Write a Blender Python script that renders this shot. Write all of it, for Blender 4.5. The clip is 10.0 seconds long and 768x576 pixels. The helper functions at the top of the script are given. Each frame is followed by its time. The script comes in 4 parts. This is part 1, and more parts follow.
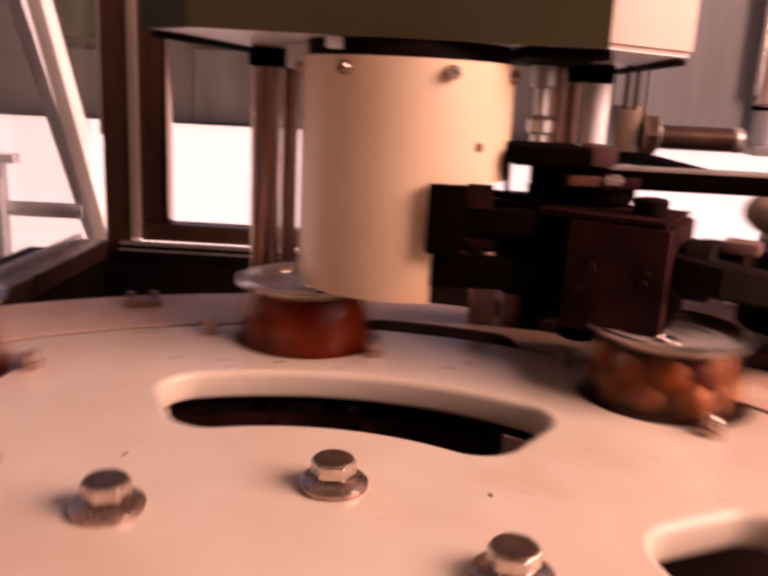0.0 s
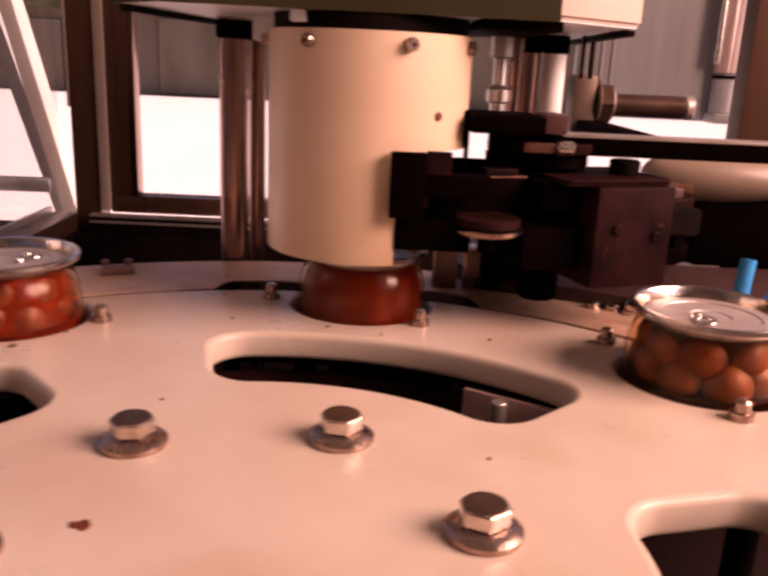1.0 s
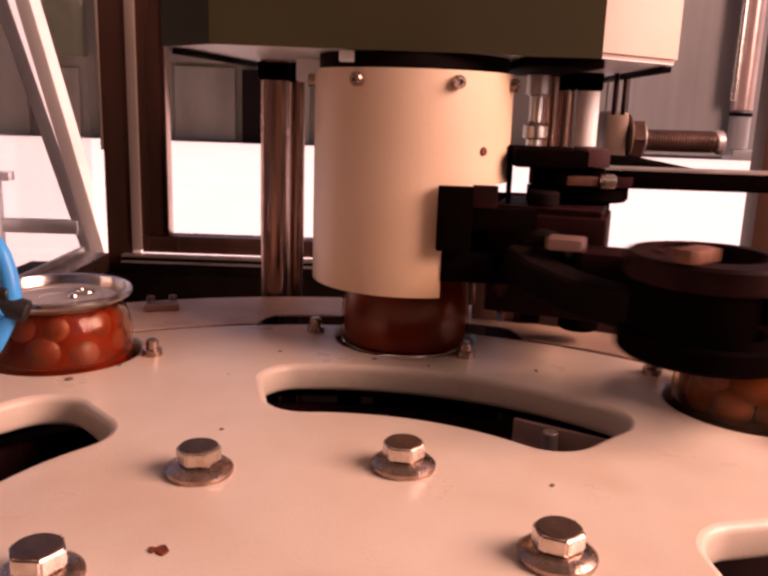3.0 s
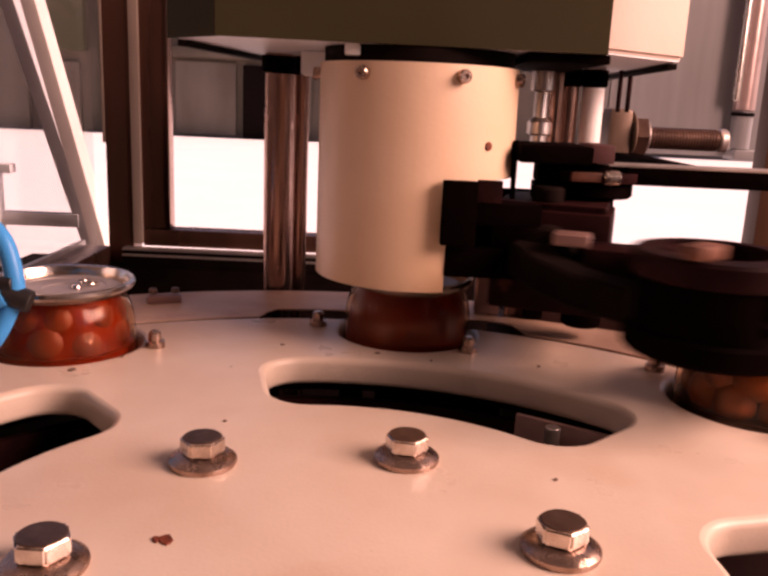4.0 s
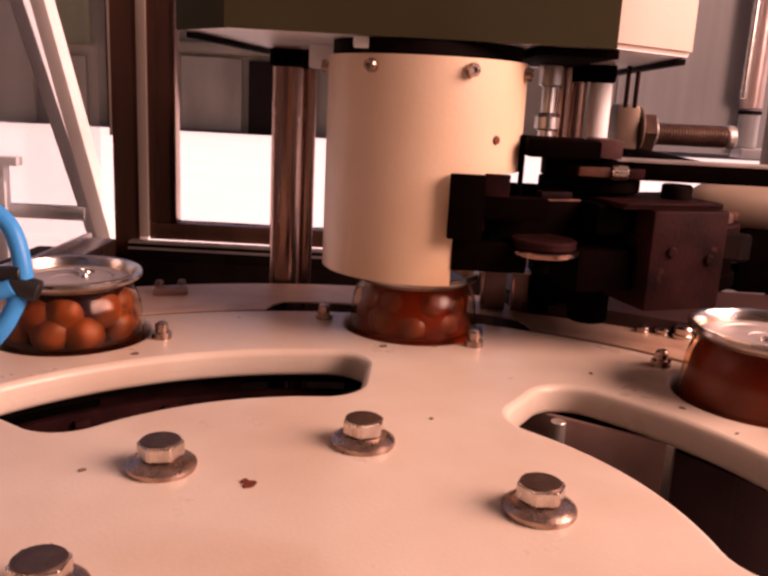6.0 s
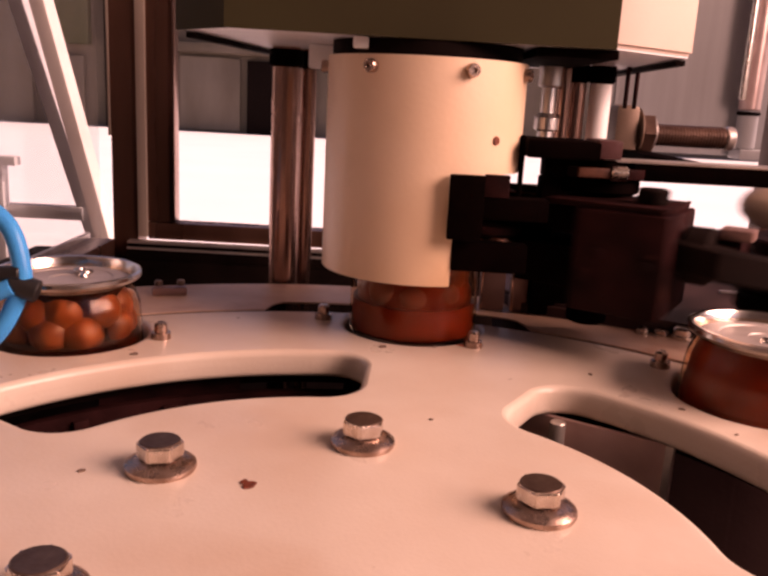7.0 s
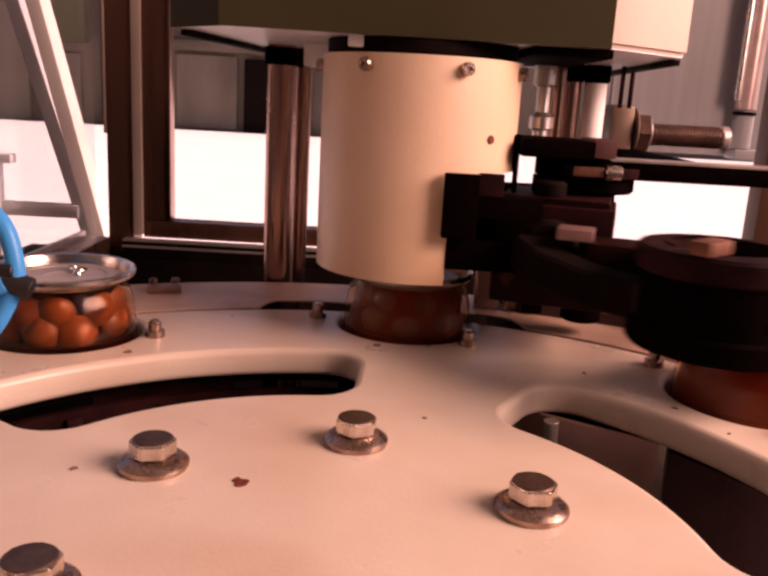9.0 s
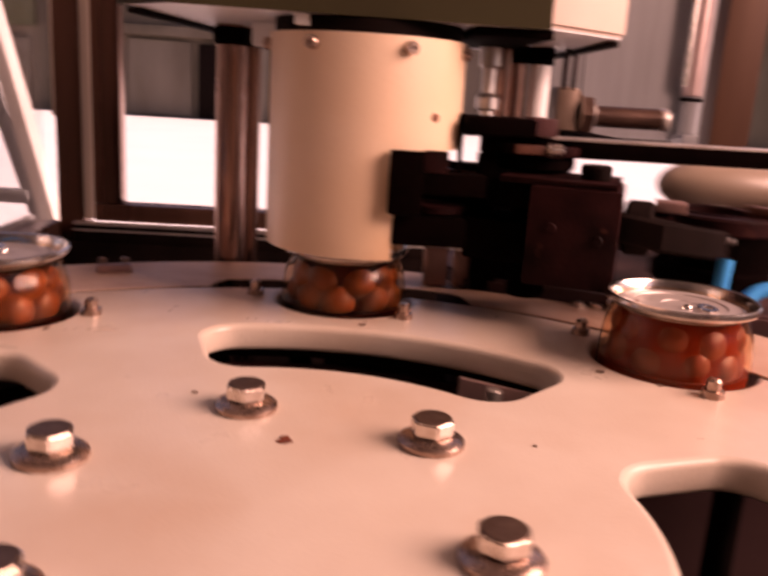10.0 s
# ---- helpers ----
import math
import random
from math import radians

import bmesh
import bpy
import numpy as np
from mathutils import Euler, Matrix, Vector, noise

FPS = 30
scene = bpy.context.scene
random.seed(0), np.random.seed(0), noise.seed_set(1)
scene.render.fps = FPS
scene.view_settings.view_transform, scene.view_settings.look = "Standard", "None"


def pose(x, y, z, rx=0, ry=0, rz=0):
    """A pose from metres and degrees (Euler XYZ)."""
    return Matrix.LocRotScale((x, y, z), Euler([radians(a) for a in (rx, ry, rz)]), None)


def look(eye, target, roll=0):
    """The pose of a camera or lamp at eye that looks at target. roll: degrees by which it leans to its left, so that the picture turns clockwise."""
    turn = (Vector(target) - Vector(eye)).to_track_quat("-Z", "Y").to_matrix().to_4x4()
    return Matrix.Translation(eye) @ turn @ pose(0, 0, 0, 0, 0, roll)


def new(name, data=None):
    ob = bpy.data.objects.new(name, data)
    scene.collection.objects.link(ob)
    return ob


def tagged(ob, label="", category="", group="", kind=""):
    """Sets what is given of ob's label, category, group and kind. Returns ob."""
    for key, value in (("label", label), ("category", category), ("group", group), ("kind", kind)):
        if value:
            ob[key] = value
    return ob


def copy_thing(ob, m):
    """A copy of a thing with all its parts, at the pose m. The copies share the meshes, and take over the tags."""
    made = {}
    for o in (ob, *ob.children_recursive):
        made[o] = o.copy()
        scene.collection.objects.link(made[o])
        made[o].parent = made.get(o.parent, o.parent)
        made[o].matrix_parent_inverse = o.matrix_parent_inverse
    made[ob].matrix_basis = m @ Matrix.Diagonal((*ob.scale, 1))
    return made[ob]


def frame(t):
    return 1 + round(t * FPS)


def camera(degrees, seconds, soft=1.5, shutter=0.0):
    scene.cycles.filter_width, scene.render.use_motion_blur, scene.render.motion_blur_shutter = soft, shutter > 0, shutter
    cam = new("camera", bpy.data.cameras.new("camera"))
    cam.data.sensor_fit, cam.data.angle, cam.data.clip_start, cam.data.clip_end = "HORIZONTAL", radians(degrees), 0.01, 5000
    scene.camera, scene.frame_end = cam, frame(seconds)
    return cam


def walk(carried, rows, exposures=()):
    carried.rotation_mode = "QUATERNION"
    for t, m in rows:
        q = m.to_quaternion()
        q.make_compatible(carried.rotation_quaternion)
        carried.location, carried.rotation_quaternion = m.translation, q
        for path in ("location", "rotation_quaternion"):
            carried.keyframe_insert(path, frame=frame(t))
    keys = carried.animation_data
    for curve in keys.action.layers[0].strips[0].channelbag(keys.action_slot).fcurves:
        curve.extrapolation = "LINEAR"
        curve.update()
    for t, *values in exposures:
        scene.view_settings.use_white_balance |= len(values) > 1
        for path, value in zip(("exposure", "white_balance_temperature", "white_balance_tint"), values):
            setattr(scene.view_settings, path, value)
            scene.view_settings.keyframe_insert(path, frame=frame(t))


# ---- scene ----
from mathutils import geometry

cam = camera(51.39, 10.0, soft=2.8, shutter=1.2)
# seconds, eye x y z, yaw, pitch, roll
PATH = [
    (0.0, 0.0267, 0.0394, 0.1870, 1.19, -13.84, 2.96),
    (0.5, 0.0499, 0.0309, 0.1825, -0.98, -14.58, 3.74),
    (1.0, 0.0315, 0.0102, 0.1883, -1.00, -15.76, 2.70),
    (1.5, 0.0134, 0.0071, 0.1847, 0.26, -13.92, 2.57),
    (2.0, 0.0078, 0.0023, 0.1802, 0.29, -12.95, 2.15),
    (2.5, 0.0075, 0.0013, 0.1834, 0.04, -12.81, 1.86),
    (4.0, 0.0036, 0.0010, 0.1809, -0.05, -13.06, 2.56),
    (4.5, 0.0024, -0.0005, 0.1786, 0.00, -13.09, 2.89),
    (5.0, 0.0018, -0.0010, 0.1785, 0.37, -13.30, 3.02),
    (5.5, 0.0019, -0.0007, 0.1784, 0.27, -13.32, 2.95),
    (7.0, 0.0009, 0.0002, 0.1784, 0.10, -13.28, 3.08),
    (7.5, 0.0001, 0.0001, 0.1783, 0.01, -13.28, 3.19),
    (8.0, 0.0011, -0.0004, 0.1779, 0.00, -13.24, 3.28),
    (8.5, 0.0015, -0.0002, 0.1759, -0.24, -13.41, 3.60),
    (9.0, 0.0026, -0.0000, 0.1782, -0.15, -13.34, 3.28),
    (9.5, 0.0030, -0.0012, 0.1772, -0.33, -13.39, 3.28),
    (10.0, 0.0107, -0.0138, 0.1726, -3.25, -14.04, 3.60),
]


def aimed(x, y, z, yaw, pitch, roll):
    a, b = radians(yaw), radians(pitch)
    way = Vector((-math.sin(a) * math.cos(b), math.cos(a) * math.cos(b), math.sin(b)))
    return look((x, y, z), Vector((x, y, z)) + way, roll)


walk(cam, [(t, aimed(*row)) for t, *row in PATH], exposures=[(0.0, 0.15, 9050, 57.5), (10.0, 0.15, 9050, 57.5)])

# ---- light ----
world = bpy.data.worlds.new("sky")
scene.world = world
world.use_nodes = True
wn = world.node_tree.nodes
sky = wn.new("ShaderNodeTexSky")
sky.sky_type, sky.sun_disc = "NISHITA", False
sky.sun_elevation, sky.sun_rotation = radians(51), radians(83)
world.node_tree.links.new(sky.outputs[0], wn["Background"].inputs[0])
wn["Background"].inputs[1].default_value = 0.10

sun_data = bpy.data.lights.new("sun", "SUN")
sun_data.energy, sun_data.angle, sun_data.color = 4.5, radians(0.5), (1.0, 0.95, 0.88)
sun = new("sun", sun_data)
sun.matrix_world = look((8, 1, 10), (0, 0, 0))

# Added area lamp for the light from the right; its window is unseen.
side_data = bpy.data.lights.new("side_daylight", "AREA")
side_data.shape, side_data.size, side_data.size_y, side_data.energy = "RECTANGLE", 1.2, 0.9, 48
side_data.color = (1.0, 0.86, 0.76)
side_lamp = new("side_daylight", side_data)
side_lamp.matrix_world = look((1.44, 0.10, 0.92), (0.0, 0.40, 0.0))

# ---- materials ----
def material(name, colour, rough=0.5, metal=0.0, colour2=None, scale=30.0, bump=0.0, bump_scale=200.0, spread=(0.35, 0.7),
             rough2=None, stain=None, stain_scale=12.0, stain_at=(0.62, 0.75), coat=0.0, transmission=0.0, ior=1.45, emit=0.0, stretch=None, spec=0.5):
    m = bpy.data.materials.new(name)
    m.use_nodes = True
    nodes, links = m.node_tree.nodes, m.node_tree.links
    b = nodes["Principled BSDF"]
    b.inputs["Base Color"].default_value = (*colour, 1)
    b.inputs["Roughness"].default_value = rough
    b.inputs["Metallic"].default_value = metal
    b.inputs["Specular IOR Level"].default_value = spec
    b.inputs["Coat Weight"].default_value = coat
    b.inputs["Coat Roughness"].default_value = 0.12
    b.inputs["Transmission Weight"].default_value = transmission
    b.inputs["IOR"].default_value = ior
    coord = nodes.new("ShaderNodeTexCoord").outputs["Object"]
    if stretch:
        mp = nodes.new("ShaderNodeMapping")
        mp.inputs["Scale"].default_value = stretch
        links.new(coord, mp.inputs[0])
        coord = mp.outputs[0]

    def noise_at(s, detail=5.0):
        n = nodes.new("ShaderNodeTexNoise")
        n.inputs["Scale"].default_value, n.inputs["Detail"].default_value = s, detail
        links.new(coord, n.inputs["Vector"])
        return n.outputs[0]

    def ramp(src, lo, hi, c0, c1):
        r = nodes.new("ShaderNodeValToRGB")
        r.color_ramp.elements[0].position, r.color_ramp.elements[1].position = lo, hi
        r.color_ramp.elements[0].color, r.color_ramp.elements[1].color = (*c0, 1), (*c1, 1)
        links.new(src, r.inputs[0])
        return r.outputs[0]

    out = None
    if colour2:
        out = ramp(noise_at(scale), *spread, colour, colour2)
    if stain:
        fac = ramp(noise_at(stain_scale, 8.0), *stain_at, (0, 0, 0), (1, 1, 1))
        mix = nodes.new("ShaderNodeMix")
        mix.data_type = "RGBA"
        mix.inputs[6].default_value = (*colour, 1)
        if out:
            links.new(out, mix.inputs[6])
        mix.inputs[7].default_value = (*stain, 1)
        links.new(fac, mix.inputs[0])
        out = mix.outputs[2]
    if out:
        links.new(out, b.inputs["Base Color"])
    if rough2 is not None:
        links.new(ramp(noise_at(scale * 1.7), 0.35, 0.7, (rough,) * 3, (rough2,) * 3), b.inputs["Roughness"])
    if bump:
        bp = nodes.new("ShaderNodeBump")
        bp.inputs["Strength"].default_value, bp.inputs["Distance"].default_value = bump, 0.001
        links.new(noise_at(bump_scale), bp.inputs["Height"])
        links.new(bp.outputs[0], b.inputs["Normal"])
    if emit:
        b.inputs["Emission Color"].default_value = (*colour, 1)
        b.inputs["Emission Strength"].default_value = emit
    return m


PLASTIC = material("white_plastic_plate", (0.69, 0.585, 0.49), 0.27, colour2=(0.615, 0.495, 0.40), scale=12, bump=0.12, bump_scale=420,
                   rough2=0.42, stain=(0.56, 0.385, 0.275), stain_scale=8, stain_at=(0.50, 0.85))


def brown_rim(m, inner, outer, colour, most):
    """A browner tone that grows unevenly towards the rim of a round plate."""
    nodes, links = m.node_tree.nodes, m.node_tree.links
    base = nodes["Principled BSDF"].inputs["Base Color"]
    below = base.links[0].from_socket
    flat = nodes.new("ShaderNodeVectorMath")
    flat.operation = "MULTIPLY"
    flat.inputs[1].default_value = (1, 1, 0)
    links.new(nodes.new("ShaderNodeTexCoord").outputs["Object"], flat.inputs[0])
    far = nodes.new("ShaderNodeVectorMath")
    far.operation = "LENGTH"
    links.new(flat.outputs[0], far.inputs[0])
    grain = nodes.new("ShaderNodeTexNoise")
    grain.inputs["Scale"].default_value, grain.inputs["Detail"].default_value = 16.0, 6.0
    shift = nodes.new("ShaderNodeMath")
    shift.operation, shift.inputs[1].default_value = "MULTIPLY_ADD", 0.12
    links.new(grain.outputs[0], shift.inputs[0])
    links.new(far.outputs["Value"], shift.inputs[2])
    much = nodes.new("ShaderNodeMapRange")
    much.inputs["From Min"].default_value, much.inputs["From Max"].default_value = inner + 0.06, outer + 0.06
    much.inputs["To Max"].default_value = most
    links.new(shift.outputs[0], much.inputs[0])
    mixed = nodes.new("ShaderNodeMix")
    mixed.data_type = "RGBA"
    mixed.inputs[7].default_value = (*colour, 1)
    links.new(much.outputs[0], mixed.inputs[0])
    links.new(below, mixed.inputs[6])
    links.new(mixed.outputs[2], base)


brown_rim(PLASTIC, 0.25, 0.37, (0.54, 0.345, 0.26), 0.5)
RING = material("stained_plastic_ring", (0.62, 0.43, 0.335), 0.4, colour2=(0.46, 0.265, 0.18), scale=14, bump=0.15, bump_scale=300,
                rough2=0.55, stain=(0.30, 0.12, 0.07), stain_scale=18, stain_at=(0.58, 0.8))
CREAM = material("cream_enamel", (0.85, 0.635, 0.465), 0.32, colour2=(0.72, 0.475, 0.285), scale=5, bump=0.15, bump_scale=260, spread=(0.36, 0.68),
                 rough2=0.46, stain=(0.50, 0.255, 0.125), stain_scale=8, stain_at=(0.53, 0.84), coat=0.12)
CREAM_HEAD = material("cream_head_paint", (0.66, 0.51, 0.43), 0.45, colour2=(0.60, 0.45, 0.37), scale=10, bump=0.15, bump_scale=240, rough2=0.55)
STEEL = material("polished_steel", (0.62, 0.57, 0.54), 0.18, 1.0, colour2=(0.50, 0.44, 0.41), scale=60, rough2=0.3, bump=0.05, bump_scale=300)
POLE = material("ground_steel_pole", (0.44, 0.27, 0.22), 0.20, 1.0, colour2=(0.39, 0.23, 0.185), scale=9, rough2=0.28, bump=0.02)
BOLT = material("stainless_bolt", (0.80, 0.71, 0.64), 0.2, 1.0, colour2=(0.58, 0.47, 0.41), scale=90, rough2=0.32, bump=0.12, bump_scale=500)
BOLT_DARK = material("dark_bolt_steel", (0.20, 0.13, 0.10), 0.4, 0.9, colour2=(0.11, 0.065, 0.05), scale=120, rough2=0.5, bump=0.2, bump_scale=500)
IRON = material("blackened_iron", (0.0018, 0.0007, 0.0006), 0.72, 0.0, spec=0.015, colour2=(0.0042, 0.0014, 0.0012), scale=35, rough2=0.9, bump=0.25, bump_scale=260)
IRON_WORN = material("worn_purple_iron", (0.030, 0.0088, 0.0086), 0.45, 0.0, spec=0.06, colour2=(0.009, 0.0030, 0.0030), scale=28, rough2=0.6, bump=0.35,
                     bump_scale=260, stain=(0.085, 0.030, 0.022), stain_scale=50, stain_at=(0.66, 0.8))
PURPLE_IRON = material("purple_grey_plate", (0.105, 0.046, 0.046), 0.38, 0.0, spec=0.2, colour2=(0.055, 0.022, 0.022), scale=30, rough2=0.55, bump=0.3, bump_scale=260)
RUSTY_EDGE = material("rubbed_rusty_edge", (0.20, 0.075, 0.045), 0.45, 0.2, colour2=(0.055, 0.018, 0.012), scale=55, rough2=0.6, bump=0.2)
PAD = material("copper_pad", (0.21, 0.085, 0.052), 0.5, 0.2, colour2=(0.10, 0.036, 0.022), scale=60, rough2=0.6, bump=0.2)
STUD = material("oily_brown_stud", (0.115, 0.062, 0.046), 0.3, 0.55, colour2=(0.06, 0.03, 0.022), scale=40, rough2=0.42)
CLAMP_TAN = material("tan_clamp_steel", (0.185, 0.122, 0.09), 0.38, 0.35, colour2=(0.12, 0.074, 0.052), scale=30, rough2=0.5, bump=0.15)
# Near-black, low-gloss colour that keeps the space under the turntable dark.
BLACK = material("near_black", (0.005, 0.0025, 0.002), 0.8, spec=0.06, colour2=(0.012, 0.006, 0.005), scale=20, bump=0.2)
BRASS = material("oiled_bronze", (0.40, 0.22, 0.14), 0.28, 1.0, colour2=(0.28, 0.13, 0.08), scale=60)
# Stretched colour streaks stand in for the posts' reddish highlights.
FRAME_METAL = material("brown_tinted_steel", (0.27, 0.13, 0.092), 0.22, 0.7, colour2=(0.085, 0.036, 0.025), scale=7, rough2=0.36, spread=(0.34, 0.68), stretch=(1, 1, 0.12), bump=0.03)
DUSTY_PANE = bpy.data.materials.new("dusty_acrylic")
DUSTY_PANE.use_nodes = True
dn, dl = DUSTY_PANE.node_tree.nodes, DUSTY_PANE.node_tree.links
dn.remove(dn["Principled BSDF"])
clear, dust, gloss, mix1, mix2 = (dn.new("ShaderNode" + k) for k in ("BsdfTransparent", "BsdfDiffuse", "BsdfGlossy", "MixShader", "MixShader"))
clear.inputs[0].default_value = (0.975, 0.97, 0.97, 1)
dust.inputs[0].default_value = (0.62, 0.55, 0.50, 1)
gloss.inputs["Roughness"].default_value = 0.08
smear = dn.new("ShaderNodeTexNoise")
smear.inputs["Scale"].default_value = 6.0
span = dn.new("ShaderNodeMapRange")
span.inputs["To Min"].default_value, span.inputs["To Max"].default_value = 0.03, 0.075
dl.new(smear.outputs[0], span.inputs[0])
dl.new(span.outputs[0], mix1.inputs[0])
dl.new(clear.outputs[0], mix1.inputs[1])
dl.new(dust.outputs[0], mix1.inputs[2])
mix2.inputs[0].default_value = 0.05
dl.new(mix1.outputs[0], mix2.inputs[1])
dl.new(gloss.outputs[0], mix2.inputs[2])
dl.new(mix2.outputs[0], dn["Material Output"].inputs["Surface"])
FRAME_LIGHT = material("brushed_edge_steel", (0.78, 0.72, 0.68), 0.3, 0.8, colour2=(0.62, 0.55, 0.51), scale=30, rough2=0.45)
GLASS = material("clear_jar_plastic", (1.0, 0.83, 0.68), 0.03, transmission=1.0, ior=1.04, coat=0.28)
SAUCE = material("amber_sauce", (0.215, 0.027, 0.007), 0.35, colour2=(0.110, 0.011, 0.003), scale=34, coat=0.02, spec=0.15, spread=(0.3, 0.75))
BROTH = material("dark_soy_broth", (0.030, 0.0035, 0.0012), 0.3, colour2=(0.012, 0.0015, 0.0006), scale=30, spec=0.2)
EGG = material("soy_braised_egg", (0.27, 0.074, 0.018), 0.45, colour2=(0.085, 0.020, 0.005), scale=42, spread=(0.3, 0.68), coat=0.05, bump=0.1)
EGG_MUTED = material("egg_muted", (0.21, 0.048, 0.016), 0.42, colour2=(0.13, 0.020, 0.007), scale=42, spread=(0.3, 0.68), coat=0.1, bump=0.1)
FOIL = material("metal_can_end", (0.57, 0.50, 0.47), 0.40, 0.45, colour2=(0.40, 0.335, 0.31), scale=38, rough2=0.52, bump=0.25, bump_scale=160)
RIM = material("bright_can_rim", (0.82, 0.76, 0.71), 0.2, 1.0, colour2=(0.68, 0.6, 0.55), scale=60)
BLUE = material("blue_air_hose", (0.002, 0.36, 0.82), 0.36, colour2=(0.002, 0.27, 0.68), scale=30, coat=0.05, spec=0.3)
RUBBER = material("black_fitting", (0.015, 0.013, 0.013), 0.45, bump=0.1)
RUST = material("rust_spot", (0.20, 0.038, 0.014), 0.7, colour2=(0.075, 0.016, 0.007), scale=200, bump=0.4)
GRIME = material("grime_speck", (0.22, 0.14, 0.10), 0.6, colour2=(0.12, 0.07, 0.05), scale=300)
GREY_PANEL = material("grey_sheet_panel", (0.31, 0.305, 0.315), 0.45, colour2=(0.255, 0.248, 0.252), scale=4, bump=0.06, stretch=(6, 6, 0.6))
PINK_TUBE = material("pinkish_tube", (0.60, 0.44, 0.42), 0.3, 0.5, colour2=(0.48, 0.34, 0.32), scale=20)
PALE_PAINT = material("pale_painted_timber", (0.78, 0.71, 0.67), 0.6, colour2=(0.70, 0.63, 0.59), scale=8, bump=0.1)
GREY_PAINT = material("grey_painted_steel", (0.62, 0.60, 0.60), 0.5, colour2=(0.54, 0.52, 0.52), scale=10, bump=0.1)
YARD = material("sunlit_pale_concrete", (0.80, 0.785, 0.775), 0.9, colour2=(0.77, 0.755, 0.745), scale=0.8, bump=0.1, bump_scale=40)
HALL_FLOOR = material("hall_concrete", (0.20, 0.175, 0.16), 0.7, colour2=(0.15, 0.13, 0.12), scale=2, bump=0.2, bump_scale=40)
HALL_WALL = material("hall_plaster", (0.31, 0.265, 0.24), 0.85, colour2=(0.25, 0.21, 0.19), scale=2, bump=0.2, bump_scale=30)
FAR_WALL = material("far_dark_wall", (0.125, 0.095, 0.075), 0.9, spec=0.1, colour2=(0.175, 0.138, 0.11), scale=0.5, spread=(0.35, 0.7), bump=0.2, bump_scale=3,
                    stain=(0.075, 0.064, 0.042), stain_scale=0.3, stain_at=(0.48, 0.75), stretch=(1.6, 1, 0.5))
OLIVE = material("olive_brown_panel", (0.050, 0.044, 0.023), 0.55, spec=0.06, colour2=(0.040, 0.034, 0.018), scale=6, bump=0.1)
UNDER = material("pale_underside", (0.84, 0.86, 0.88), 0.45, colour2=(0.74, 0.75, 0.77), scale=8)
CHROME = material("chromed_steel", (0.88, 0.84, 0.81), 0.30, 1.0, colour2=(0.80, 0.74, 0.70), scale=40, rough2=0.38)
BROWN_POST = material("brown_painted_post", (0.085, 0.038, 0.022), 0.45, 0.2, colour2=(0.050, 0.021, 0.013), scale=14, stretch=(1, 1, 0.1), spec=0.25)
ROD_STEEL = material("bright_ground_rod", (0.97, 0.95, 0.94), 0.22, 0.0, colour2=(0.93, 0.90, 0.88), scale=40, rough2=0.30, coat=0.6)
FAR_LIGHT = material("far_grey_render", (0.185, 0.15, 0.122), 0.9, spec=0.1, colour2=(0.13, 0.102, 0.08), scale=0.7, spread=(0.35, 0.7), bump=0.2, bump_scale=5, stretch=(1.6, 1, 0.5))
FAR_GREEN = material("far_dull_green", (0.06, 0.065, 0.035), 0.9, spec=0.1, colour2=(0.11, 0.10, 0.06), scale=2.0, bump=0.3, bump_scale=5)
FLANGE = material("oily_bolt_flange", (0.52, 0.375, 0.31), 0.20, 0.95, colour2=(0.33, 0.215, 0.17), scale=110, rough2=0.36, bump=0.2, bump_scale=500)
BEIGE = material("beige_hood_paint", (0.30, 0.225, 0.17), 0.4, colour2=(0.24, 0.17, 0.125), scale=10, coat=0.15)
STRIP = material("cream_edge_strip", (0.64, 0.53, 0.45), 0.4, 0.2, colour2=(0.50, 0.39, 0.32), scale=25, stretch=(1, 1, 0.1))
GUIDE = material("dull_guide_steel", (0.34, 0.20, 0.175), 0.35, 0.35, colour2=(0.22, 0.12, 0.105), scale=25, rough2=0.5)
GUIDE_WALL = material("rubbed_guide_wall", (0.56, 0.37, 0.34), 0.3, 0.2, colour2=(0.40, 0.25, 0.225), scale=22, rough2=0.42, bump=0.1)
CAST = material("dark_smooth_casting", (0.088, 0.046, 0.044), 0.5, spec=0.12, colour2=(0.042, 0.020, 0.019), scale=6, bump=0.2, bump_scale=240)
# ---- mesh helpers ----
def bm_box(x0, x1, y0, y1, z0, z1, bevel=0.0, bm=None):
    own = bm or bmesh.new()
    made = bmesh.ops.create_cube(own, size=1.0, matrix=Matrix.LocRotScale(
        ((x0 + x1) / 2, (y0 + y1) / 2, (z0 + z1) / 2), None, (x1 - x0, y1 - y0, z1 - z0)))
    if bevel:
        edges = {e for v in made["verts"] for e in v.link_edges}
        bmesh.ops.bevel(own, geom=list(edges), offset=bevel, segments=2, affect="EDGES", profile=0.6)
    return own


